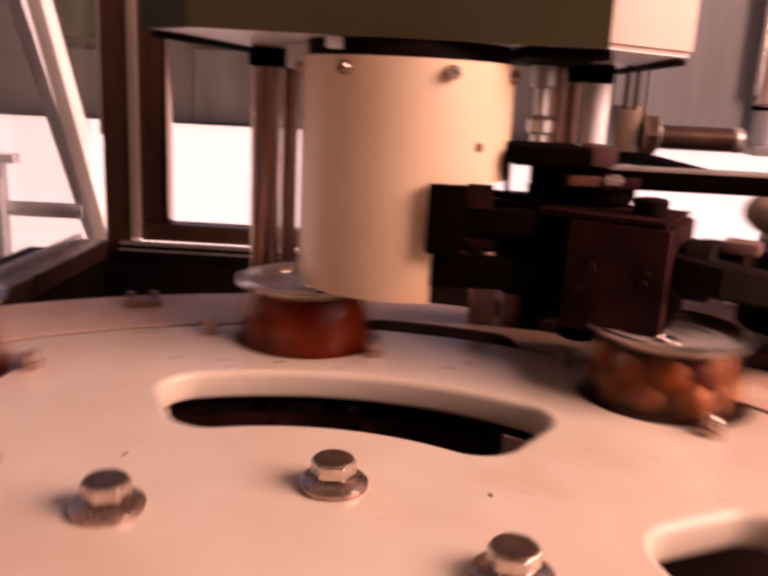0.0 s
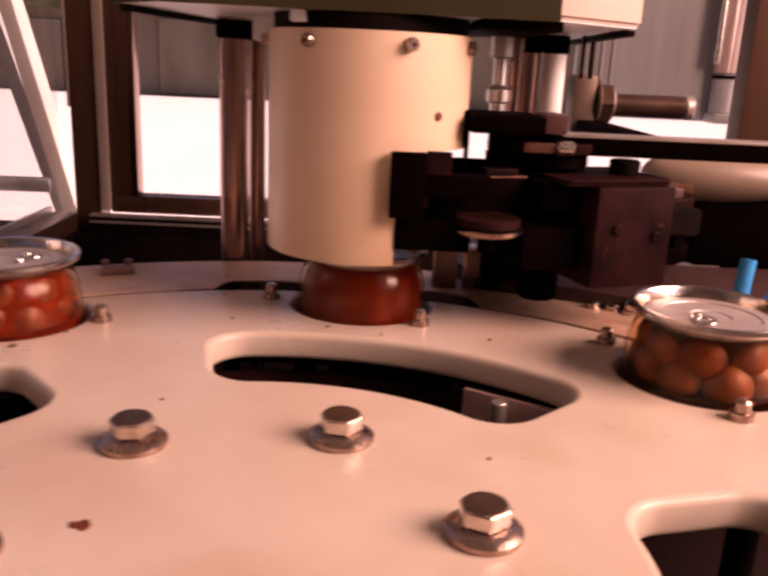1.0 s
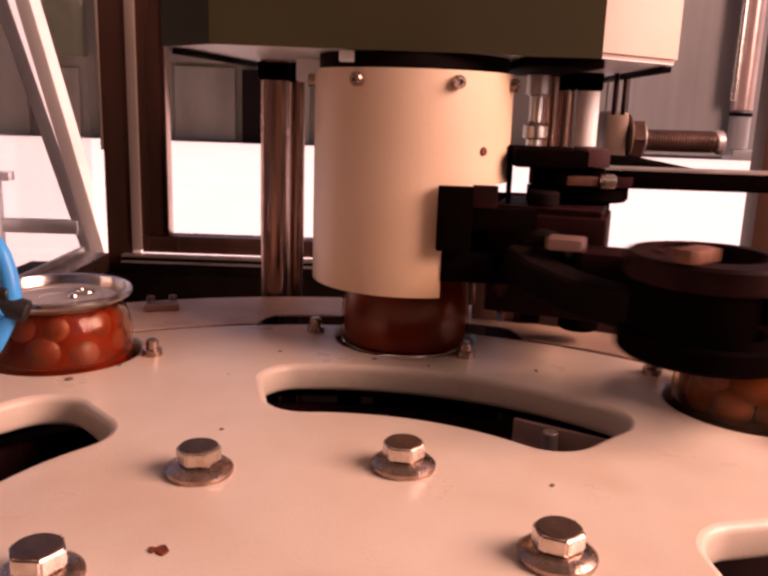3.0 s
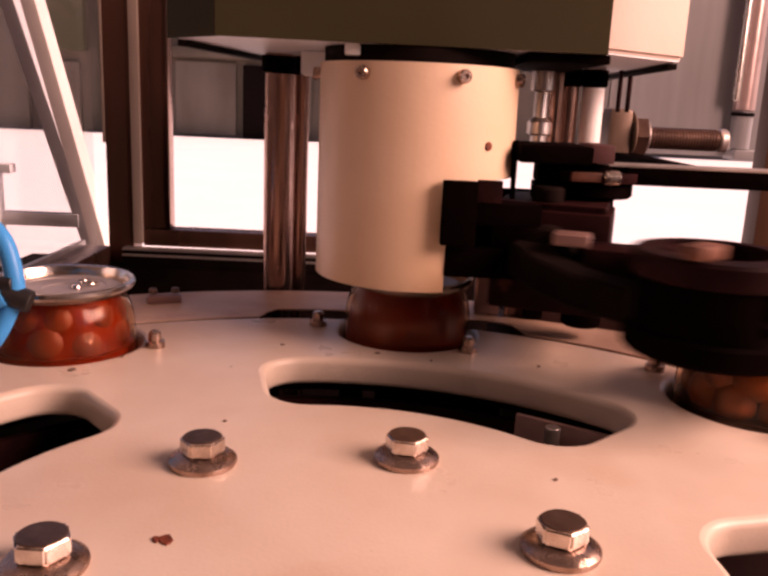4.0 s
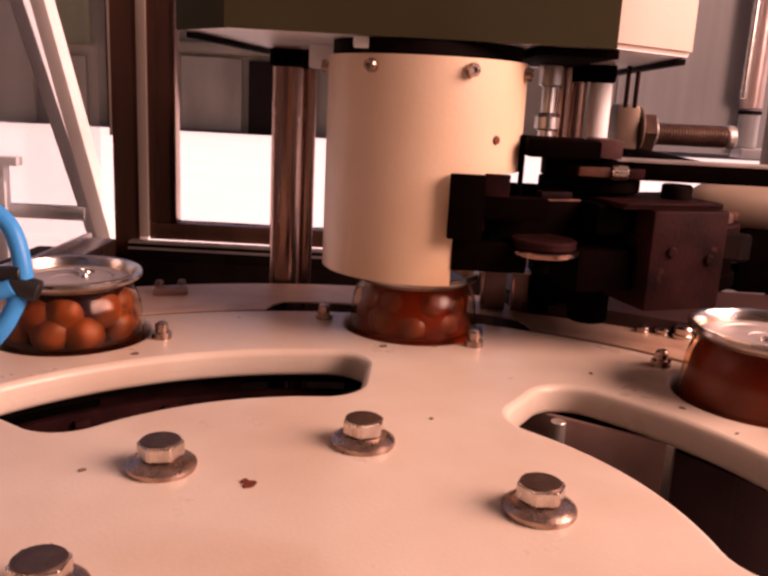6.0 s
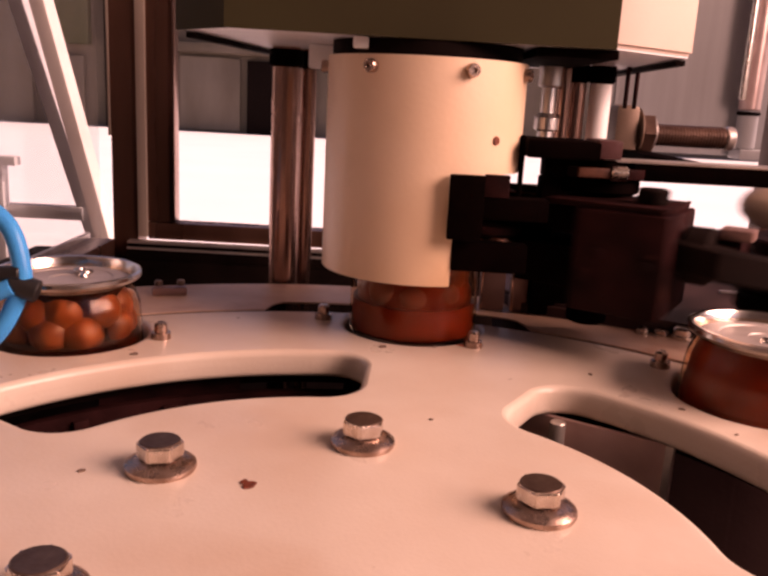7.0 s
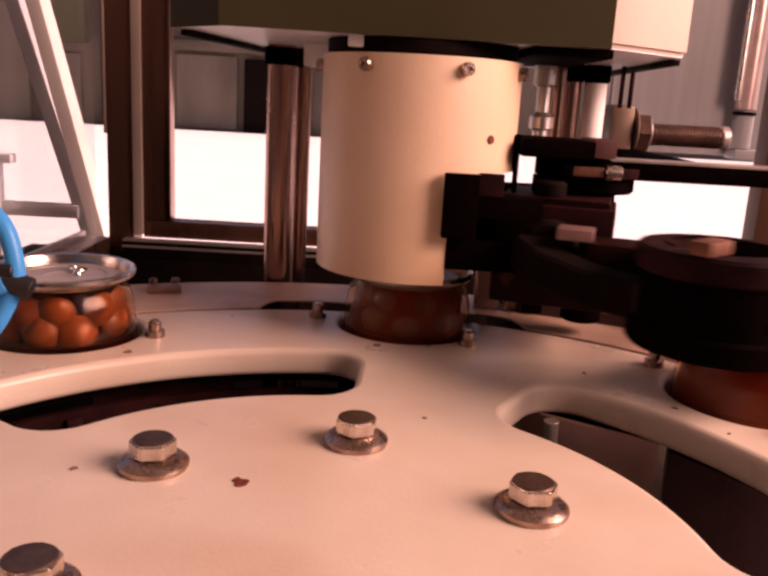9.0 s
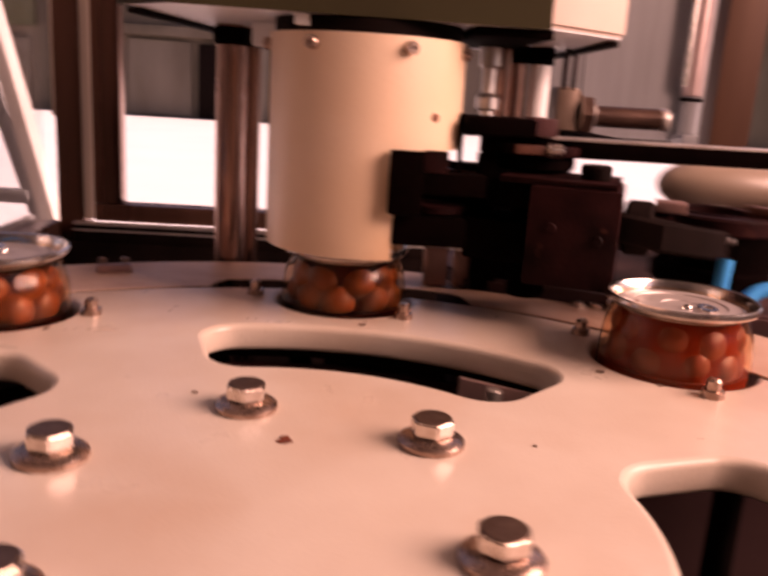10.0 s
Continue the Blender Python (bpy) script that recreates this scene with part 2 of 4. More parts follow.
def bm_lathe(profile, steps=48, centre=(0, 0, 0), a0=0.0, a1=360.0, bm=None, flatten=1.0):
    """A turned body from (radius, height) pairs."""
    own = bm or bmesh.new()
    whole = abs(a1 - a0) >= 359.9
    rings = []
    n = steps if whole else steps + 1
    for k in range(n):
        a = radians(a0 + (a1 - a0) * k / steps)
        rings.append([own.verts.new((centre[0] + r * math.cos(a), centre[1] + r * math.sin(a) * flatten, centre[2] + z)) for r, z in profile])
    for k in range(steps):
        p, q = rings[k], rings[(k + 1) % n]
        for i in range(len(profile) - 1):
            own.faces.new((p[i], q[i], q[i + 1], p[i + 1]))
    bmesh.ops.remove_doubles(own, verts=own.verts, dist=1e-6)
    bmesh.ops.recalc_face_normals(own, faces=own.faces)
    return own


def bm_rod(a, b, r, steps=20, bevel=0.0, bm=None):
    """A round bar from a to b with chamfered ends."""
    own = bm or bmesh.new()
    a, b = Vector(a), Vector(b)
    n = (b - a).length
    c = bevel or r * 0.12
    made = bm_lathe([(0, 0), (r - c, 0), (r, c), (r, n - c), (r - c, n), (0, n)], steps)
    made.transform(Matrix.Translation(a) @ (b - a).to_track_quat("Z", "Y").to_matrix().to_4x4())
    me = bpy.data.meshes.new("tmp")
    made.to_mesh(me)
    own.from_mesh(me)
    bpy.data.meshes.remove(me)
    made.free()
    return own


def bm_tube(points, r, steps=14):
    """A hose along a smooth line through the points."""
    pts = [Vector(p) for p in points]
    line = []
    for i in range(len(pts) - 1):
        p0, p1, p2, p3 = pts[max(i - 1, 0)], pts[i], pts[i + 1], pts[min(i + 2, len(pts) - 1)]
        for k in range(10):
            t = k / 10
            line.append(0.5 * (2 * p1 + (p2 - p0) * t + (2 * p0 - 5 * p1 + 4 * p2 - p3) * t * t + (3 * p1 - p0 - 3 * p2 + p3) * t ** 3))
    line.append(pts[-1])
    bm = bmesh.new()
    rings, ref = [], Vector((0.3, 0.2, 0.93))
    for i, p in enumerate(line):
        way = (line[min(i + 1, len(line) - 1)] - line[max(i - 1, 0)]).normalized()
        u = way.cross(ref).normalized()
        v = way.cross(u)
        rings.append([bm.verts.new(p + r * (math.cos(2 * math.pi * k / steps) * u + math.sin(2 * math.pi * k / steps) * v)) for k in range(steps)])
    for p, q in zip(rings, rings[1:]):
        for k in range(steps):
            bm.faces.new((p[k], p[(k + 1) % steps], q[(k + 1) % steps], q[k]))
    bm.faces.new(rings[0][::-1])
    bm.faces.new(rings[-1])
    bmesh.ops.recalc_face_normals(bm, faces=bm.faces)
    return bm


def bm_prism(outline, z0, z1, bevel=0.0):
    bm = bmesh.new()
    low = [bm.verts.new((x, y, z0)) for x, y in outline]
    high = [bm.verts.new((x, y, z1)) for x, y in outline]
    bm.faces.new(low[::-1])
    bm.faces.new(high)
    n = len(outline)
    for k in range(n):
        bm.faces.new((low[k], low[(k + 1) % n], high[(k + 1) % n], high[k]))
    if bevel:
        bmesh.ops.bevel(bm, geom=list(bm.edges), offset=bevel, segments=2, affect="EDGES")
    bmesh.ops.recalc_face_normals(bm, faces=bm.faces)
    return bm


def smooth(me, angle=35.0):
    for p in me.polygons:
        p.use_smooth = True
    me.set_sharp_from_angle(angle=radians(angle))
    if len(me.polygons) > 800:
        for p in me.polygons:
            if abs(p.normal.z) > 0.995 and p.area > 1e-6:
                p.use_smooth = False


def part(name, bm, mat, parent=None, label="", at=None, angle=35.0):
    me = bpy.data.meshes.new(name)
    bm.to_mesh(me)
    bm.free()
    me.materials.append(mat)
    smooth(me, angle)
    ob = new(name, me)
    if parent:
        ob.parent = parent
    if at is not None:
        ob.matrix_basis = at
    if label:
        ob["label"] = label
    return ob


def thing(name, label, category, at=None, group="", kind=""):
    ob = new(name)
    ob.empty_display_size = 0.02
    if at is not None:
        ob.matrix_basis = at
    return tagged(ob, label, category, group, kind)


def plate_with_holes(loops, z_top, thick, bevel):
    """A flat plate from closed outlines (first the rim, then the holes), with eased edges."""
    cu = bpy.data.curves.new("plate", "CURVE")
    cu.dimensions, cu.fill_mode = "2D", "BOTH"
    cu.extrude, cu.bevel_depth, cu.bevel_resolution = thick / 2 - bevel, bevel, 2
    cu.offset = -bevel
    for loop in loops:
        sp = cu.splines.new("POLY")
        sp.points.add(len(loop) - 1)
        for p, (x, y) in zip(sp.points, loop):
            p.co = (x, y, 0, 1)
        sp.use_cyclic_u = True
    ob = bpy.data.objects.new("plate", cu)
    me = bpy.data.meshes.new_from_object(ob)
    bpy.data.objects.remove(ob)
    bm = bmesh.new()
    bm.from_mesh(me)
    bpy.data.meshes.remove(me)
    bpy.data.curves.remove(cu)
    bmesh.ops.remove_doubles(bm, verts=bm.verts, dist=1e-6)
    bm.transform(Matrix.Translation((0, 0, z_top - thick / 2)))
    return bm


def polar(r, deg):
    return r * math.cos(radians(deg)), r * math.sin(radians(deg))

# ---- setting ----
CX, CY = -0.020, 0.2906          # axis of the turntable
STATION, RING_R = 82.6, 0.343    # sealing station and jar circle
FLOOR_Z = -0.95


def setting():
    yard = part("ground", bm_box(-60, 60, 1.65, 90, FLOOR_Z - 0.2, FLOOR_Z), YARD)
    tagged(yard, "pale sunlit concrete yard beyond the hall", "ground", kind="structure")
    fl = part("floor", bm_box(-5.2, 1.7, -4.2, 1.65, FLOOR_Z - 0.2, FLOOR_Z), HALL_FLOOR)
    tagged(fl, "worn grey concrete hall floor", "floor", kind="structure")
    fl2 = part("ground_side", bm_box(1.7, 60, -40, 1.65, FLOOR_Z - 0.2, FLOOR_Z - 0.02), YARD)
    tagged(fl2, "pale concrete ground beside the hall", "ground", kind="structure")
    # Unseen walls and ceiling, added to block the sun and shape the fill.
    w = part("wall_south", bm_box(-5.2, 1.7, -4.2, -4.0, FLOOR_Z, 2.6), HALL_WALL)
    tagged(w, "unseen plastered hall wall added behind the camera", "wall", kind="structure")
    w = part("wall_west", bm_box(-5.2, -5.0, -4.0, 1.65, FLOOR_Z, 2.6), HALL_WALL)
    tagged(w, "unseen plastered hall side wall, added", "wall", kind="structure")
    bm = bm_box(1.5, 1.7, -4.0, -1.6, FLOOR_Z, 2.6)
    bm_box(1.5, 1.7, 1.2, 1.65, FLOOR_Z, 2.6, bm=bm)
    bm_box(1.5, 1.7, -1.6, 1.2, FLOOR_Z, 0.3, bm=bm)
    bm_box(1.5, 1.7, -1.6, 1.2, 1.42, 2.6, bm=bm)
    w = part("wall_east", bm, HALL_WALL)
    tagged(w, "unseen hall wall added round the side lamp's opening", "wall", kind="structure")
    c = part("ceiling", bm_box(-5.2, 1.7, -4.2, 1.65, 2.6, 2.75), HALL_WALL)
    tagged(c, "unseen hall ceiling added to keep the sun off the machine", "ceiling", kind="structure")
    far = part("backdrop", bm_box(-40, 40, 22.5, 24, FLOOR_Z, 4.2), FAR_WALL)
    for x0, x1, z0, z1, d, mat in ((-4.05, -3.2, FLOOR_Z, 1.0, 0.2, BLACK), (-5.9, -4.25, -0.9, 1.05, 0.12, FAR_LIGHT), (-6.3, -3.0, 1.15, 1.4, 0.3, FAR_WALL),
                                   (-11.4, -9.9, FLOOR_Z, 3.2, 0.2, FAR_LIGHT), (-9.6, -8.3, 1.2, 3.5, 0.3, FAR_GREEN), (-9.4, -8.5, FLOOR_Z, 0.9, 0.15, FAR_LIGHT),
                                   (-7.9, -7.2, FLOOR_Z, 3.0, 0.25, BLACK), (-2.7, -2.2, FLOOR_Z, 2.2, 0.2, FAR_LIGHT)):
        part("wall_panel", bm_box(x0, x1, 22.5 - d, 22.499, z0, z1, 0.03), mat, far)
    tagged(far, "dark weathered wall of the building across the yard", "building", kind="structure")


setting()


def machine_base():
    base = thing("machine_base", "near-black machine cabinet under the turntable", "machine base")
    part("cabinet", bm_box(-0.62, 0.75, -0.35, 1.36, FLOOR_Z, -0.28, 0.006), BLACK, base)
    part("deck", bm_box(-0.60, 0.73, -0.33, 1.34, -0.28, -0.245, 0.003), BLACK, base, "near-black deck plate")
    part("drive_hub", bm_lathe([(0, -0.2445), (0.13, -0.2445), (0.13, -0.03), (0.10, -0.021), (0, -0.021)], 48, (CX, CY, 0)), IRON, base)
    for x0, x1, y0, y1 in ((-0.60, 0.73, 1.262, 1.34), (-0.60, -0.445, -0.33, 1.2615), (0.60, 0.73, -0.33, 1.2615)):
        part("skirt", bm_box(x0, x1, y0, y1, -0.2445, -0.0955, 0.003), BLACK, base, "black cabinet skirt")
    # The bright pin draws the highlight at the guide wall's left end.
    for x, y, r in ((0.1185, 0.490, 0.0052),):
        part("guide_pin", bm_rod((x, y, -0.2445), (x, y, -0.0206), r), FRAME_LIGHT, base, "bright steel pin standing for the wall's highlight")
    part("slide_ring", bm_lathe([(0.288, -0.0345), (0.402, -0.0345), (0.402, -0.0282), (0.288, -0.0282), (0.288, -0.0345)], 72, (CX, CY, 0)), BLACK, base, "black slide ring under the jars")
    for k in range(6):
        x, y = polar(0.345, 30 + 60 * k)
        part("ring_post", bm_rod((CX + x, CY + y, -0.2445), (CX + x, CY + y, -0.0347), 0.01), BLACK, base)
    part("guide_wall", bm_box(-0.048, 0.048, -0.002, 0.002, -0.2445, -0.0206, 0.0006), GUIDE_WALL, base, "rubbed steel guide wall under the slot", pose(0.1395, 0.487, 0, 0, 0, -30))
    part("guide_wall_edge", bm_box(-0.0025, 0.0025, -0.004, 0.004, -0.2445, -0.0206, 0.0006), FRAME_LIGHT, base, "bright wall edge", pose(0.1830, 0.4615, 0, 0, 0, -30))
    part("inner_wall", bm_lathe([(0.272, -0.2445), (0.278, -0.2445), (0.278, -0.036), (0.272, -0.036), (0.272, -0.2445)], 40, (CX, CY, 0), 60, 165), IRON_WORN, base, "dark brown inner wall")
    for a in (62, 84, 97, 118, 131):
        x, y = polar(0.2695, a)
        part("wall_rib", bm_box(-0.0018, 0.0018, -0.005, 0.005, -0.2445, -0.04, 0.0005), IRON_WORN, base, at=pose(CX + x, CY + y, 0, 0, 0, a))
    part("baffle", bm_box(-0.05, 0.05, -0.0015, 0.0015, -0.2445, -0.025), IRON_WORN, base, at=pose(0.05, 0.60, 0, 0, 0, -8))
    part("baffle", bm_box(-0.05, 0.05, -0.0015, 0.0015, -0.2445, -0.03), IRON_WORN, base, at=pose(-0.15, 0.545, 0, 0, 0, 25))


machine_base()


def static_ring():
    ring = thing("outer_ring", "stained off-white plastic ring round the turntable", "machine plate", pose(CX, CY, 0))
    rim = [polar(0.466, k * 2.5) for k in range(144)]
    inner = []
    for k in range(288):
        a = k * 1.25
        r = 0.3725
        if 68.0 < a < 102.5:
            edge = min(a - 68.0, 102.5 - a)
            r = 0.3725 + 0.0255 * min(1.0, edge / 2.5) ** 0.6
        inner.append(polar(r, a))
    part("plate", plate_with_holes([rim, inner[::-1]], 0.0, 0.0016, 0.0003), RING, ring)
    for k in range(8):
        x, y = polar(0.455, 22 + 45 * k)
        part("leg", bm_rod((x, y, -0.2445), (x, y, -0.0017), 0.012), IRON, ring)
    # stop block near the left pocket, and clamp pieces by the right pocket
    x, y = polar(0.431, 113.3)
    blk = part("stop_block", bm_box(-0.015, 0.015, -0.006, 0.006, 0, 0.007, 0.002), GUIDE, ring, "small stained stop block", pose(x, y, 0, 0, 0, 20))
    for s in (-0.009, 0.010):
        part("screw", bm_lathe([(0, 0.013), (0.003, 0.013), (0.0036, 0.012), (0.0036, 0.0085), (0, 0.0085)], 12, (s, 0, 0)), BOLT_DARK, blk)
    for (x, y, r, h) in ((0.217, 0.644, 0.005, 0.005), (0.232, 0.640, 0.006, 0.005), (0.247, 0.633, 0.008, 0.010)):
        part("screw", bm_lathe([(0, h), (r * 0.8, h), (r, h * 0.8), (r, h * 0.35), (r * 1.25, h * 0.3), (r * 1.25, 0), (0, 0)], 16,
                               (x - CX, y - CY, 0)), BOLT, ring)


static_ring()


def turntable():
    table = thing("turntable", "white plastic indexing turntable with curved slots and steel bolts", "turntable", pose(CX, CY, 0))
    rr, d, rp = 0.370, RING_R, 0.0550
    beta = math.degrees(math.acos((d * d + rr * rr - rp * rp) / (2 * d * rr)))
    outline = []
    for s in range(8):
        a0 = STATION + 45 * s
        cx, cy = polar(d, a0)
        x, y = polar(rr, a0 - beta)
        b0 = math.degrees(math.atan2(y - cy, x - cx)) - a0
        b0 = (b0 + 180) % 360 - 180
        # from -beta round the inner side of the pocket to +beta
        for k in range(37):
            b = a0 + b0 - (360 + 2 * b0) * k / 36
            px, py = polar(rp, b)
            outline.append((cx + px, cy + py))
        for k in range(1, 24):
            outline.append(polar(rr, a0 + beta + (45 - 2 * beta) * k / 24))
    slots = []
    r0, r1, half, rc = 0.172, 0.2580, 30.5, 0.026
    for s in range(4):
        mid = 73.0 + 90 * s
        loop = []
        for (r, sgn, inner) in ((r1, 1, False), (r0, 1, True), (r0, -1, True), (r1, -1, False)):
            rad = r + rc if inner else r - rc
            da = half - math.degrees(rc / rad)
            c = polar(rad, mid + sgn * da)
            turn = mid + sgn * da
            if sgn > 0:
                arc = [turn + 90 * k / 8 for k in range(9)] if not inner else [turn + 90 + 90 * k / 8 for k in range(9)]
            else:
                arc = [turn + 180 + 90 * k / 8 for k in range(9)] if inner else [turn + 270 + 90 * k / 8 for k in range(9)]
            loop += [(c[0] + polar(rc, a)[0], c[1] + polar(rc, a)[1]) for a in arc]
            if sgn > 0 and inner:
                loop += [polar(r0, mid + da - 2 * da * k / 24) for k in range(1, 24)]
            if sgn < 0 and not inner:
                loop += [polar(r1, mid - da + 2 * da * k / 24) for k in range(1, 24)]
        slots.append(loop)
    part("plate", plate_with_holes([outline, *slots], 0.0, 0.02, 0.0046), PLASTIC, table)
    # six flanged hexagon bolts
    made = None
    for k in range(6):
        x, y = polar(0.104, 67.7 + 60 * k)
        turn = random.Random(k).uniform(0, 60)
        if made is None:
            flange = part("bolt", bm_lathe([(0, 0.0), (0.0168, 0.0), (0.0173, 0.0012), (0.0170, 0.0028), (0.0155, 0.0040), (0.0120, 0.0060), (0, 0.0056)], 36), FLANGE, table,
                          "flanged stainless hexagon bolt")
            hexa = [(0.0115 * math.cos(radians(60 * i)), 0.0115 * math.sin(radians(60 * i))) for i in range(6)]
            hx = part("bolt_head", bm_prism(hexa, 0.0062, 0.0140, 0.0009), BOLT, flange, angle=20)
            # Neck and head top take dark steel for the undercut's shade and dark reflections.
            part("bolt_neck", bm_lathe([(0, 0.0058), (0.0098, 0.0058), (0.0098, 0.0064), (0, 0.0064)], 30), BOLT_DARK, flange, "neck darkened for the undercut's shade")
            part("bolt_face", bm_lathe([(0, 0.0146), (0.0091, 0.0146), (0.0098, 0.0141), (0, 0.0141)], 30), BOLT_DARK, flange)
            made = flange
            made.matrix_basis = pose(x, y, 0, 0, 0, turn)
        else:
            copy_thing(made, pose(x, y, 0, 0, 0, turn))
    # locating screws beside every pocket
    first = None
    for s in range(8):
        for r, off, h in ((0.303, -9.8, 0.010), (0.346, 12.2, 0.008)):
            x, y = polar(r, STATION + 45 * s + off)
            if first is None:
                first = part("screw", bm_lathe([(0, 0.012), (0.0032, 0.012), (0.0046, 0.0105), (0.0048, 0.0050), (0.0070, 0.0045), (0.0073, 0.0),
                                                (0, 0.0)], 14), FLANGE, table, "small steel locating screw")
                first.matrix_basis = pose(x, y, 0)
            else:
                copy_thing(first, pose(x, y, 0, 0, 0, 30 * s))
    # a rust spot and scattered grime
    rng = random.Random(4)

    def speck(x, y, r, mat, name, uneven=0.3):
        n = 11
        rad = [r * rng.uniform(1 - uneven, 1 + uneven) for _ in range(n)]
        bm = bmesh.new()
        top = [bm.verts.new((q * math.cos(2 * math.pi * k / n), 0.75 * q * math.sin(2 * math.pi * k / n), 0.0004)) for k, q in enumerate(rad)]
        low = [bm.verts.new((1.1 * v.co.x, 1.1 * v.co.y, -0.0002)) for v in top]
        bm.faces.new(top)
        for k in range(n):
            bm.faces.new((low[k], low[(k + 1) % n], top[(k + 1) % n], top[k]))
        part(name, bm, mat, table, at=pose(x, y, 0.0003, 0, 0, rng.uniform(0, 360)))

    speck(*polar(0.063, 171.7), 0.0038, RUST, "rust_spot", 0.22)
    speck(*polar(0.0665, 172.6), 0.0021, RUST, "rust_spot")
    for r, a, q in ((0.276, 130.6, 0.003), (0.276, 85.6, 0.0018), (0.288, 123, 0.0018), (0.272, 168, 0.003), (0.295, 62, 0.0016),
                    (0.15, 115, 0.0012), (0.14, 35, 0.0014), (0.29, 100, 0.0014), (0.27, 77, 0.0012), (0.13, 200, 0.0016), (0.28, 215, 0.0022), (0.16, 240, 0.0014)):
        speck(*polar(r, a), q, GRIME, "grime_speck")
    return table


TABLE = turntable()


def jar(seed, k=0.0):
    """A squat clear can of eggs in sauce; the origin is its base."""
    rng = random.Random(seed)
    j = thing("jar", "squat clear jar of brown eggs in sauce with a metal lid", "jar", group="jars on the turntable")
    wide = Matrix.Diagonal((1.055, 1.055, 1, 1))

    def turned(profile, steps, *more):
        bm = bm_lathe(profile, steps, *more)
        bm.transform(wide)
        return bm

    body = [(0, -0.006), (0.0450, -0.006), (0.0484, -0.0042), (0.0490, 0.001), (0.0490, 0.020), (0.0485, 0.030), (0.0478, 0.040), (0.0470, 0.0455), (0.0458, 0.0500), (0.0444, 0.0535), (0.0433, 0.0570), (0.0429, 0.0605), (0.0429, 0.0640)]
    inner = [(r - 0.0012 if r > 0.002 else 0, z + (0.0012 if z < 0.0 else 0)) for r, z in body][::-1]
    part("body", turned(body + inner, 56), GLASS, j)
    # sauce core; k reddens and raises it, as the station's light hides the eggs
    part("sauce", turned([(0, -0.004), (0.0435, -0.004), (0.0464, -0.002), (0.0468, 0.012), (0.0467, 0.0222), (0, 0.0222)], 40), SAUCE if k else BROTH, j, "red-brown sauce" if k else "dark brown sauce")
    part("broth", turned([(0, 0.0222), (0.0375 + 0.0092 * min(1.0, 1.3 * k), 0.0222), (0.0370 + 0.0085 * k, 0.036), (0.0365 + 0.0075 * k, 0.046), (0.0365 + 0.0045 * k, 0.053), (0.0375, 0.0590),
                          (0, 0.0590)], 40), SAUCE if k else BROTH, j, "red-brown sauce raised to hide the eggs" if k else "dark brown broth")
    for row, (z, n, off) in enumerate(((0.0300, 9, 0.0), (0.0455, 9, 20.0))):
        for step in range(n):
            a = off + 360 / n * step + rng.uniform(-5, 5)
            bm = bmesh.new()
            bmesh.ops.create_uvsphere(bm, u_segments=18, v_segments=12, radius=1.0)
            s = rng.uniform(0.0146, 0.0168)
            for v in bm.verts:
                v.co = Vector((v.co.x * s * 0.92, v.co.y * s, v.co.z * s * (0.96 + 0.08 * v.co.z)))
            x, y = polar(0.0487 - s * 0.92 - 0.0030 * row - 0.0014 * k - rng.uniform(0, 0.002), a)
            part("egg", bm, EGG_MUTED if k else EGG, j, at=pose(x, y, z + rng.uniform(-0.003, 0.0012), rng.uniform(-30, 30), rng.uniform(-20, 20), a))
    part("rim", turned([(0.0440, 0.0635), (0.0475, 0.0640), (0.0488, 0.0660), (0.0485, 0.0685), (0.0470, 0.0695), (0.0450, 0.0690), (0.0438, 0.0668), (0.0424, 0.0612),
                          (0.0440, 0.0635)], 56), RIM, j, "bright rolled metal rim")
    lid = part("lid", turned([(0, 0.0622), (0.012, 0.0620), (0.0125, 0.0626), (0.029, 0.0626), (0.0295, 0.0634), (0.0375, 0.0632), (0.0385, 0.0616), (0.0412, 0.0616),
                                (0.0412, 0.0606), (0, 0.0606)], 56), FOIL, j, "dull silver metal lid")
    tab = bm_lathe([(0.0045, -0.0007), (0.0085, -0.0007), (0.0088, 0.0), (0.0085, 0.0007), (0.0045, 0.0007), (0.0042, 0.0), (0.0045, -0.0007)], 24, flatten=0.8)
    part("pull_tab", tab, RIM, lid, "bright pull tab", pose(0.006, -0.018, 0.0643, 8, 0, rng.uniform(0, 360)))
    bm = bm_lathe([(0, 0.0652), (0.0026, 0.0650), (0.0034, 0.0637), (0.0036, 0.0622), (0, 0.0622)], 14, (-0.004, -0.010, 0))
    part("rivet", bm, RIM, lid)
    return j


JAR_BASE = -0.022
JARS = []
for n in range(5):
    jj = jar(11 + n, {1: 0.92, 2: 0.5}.get(n, 0.0))
    JARS.append(jj)


# ---- sealing head ----
SX, SY = CX + RING_R * math.cos(radians(STATION)), CY + RING_R * math.sin(radians(STATION))


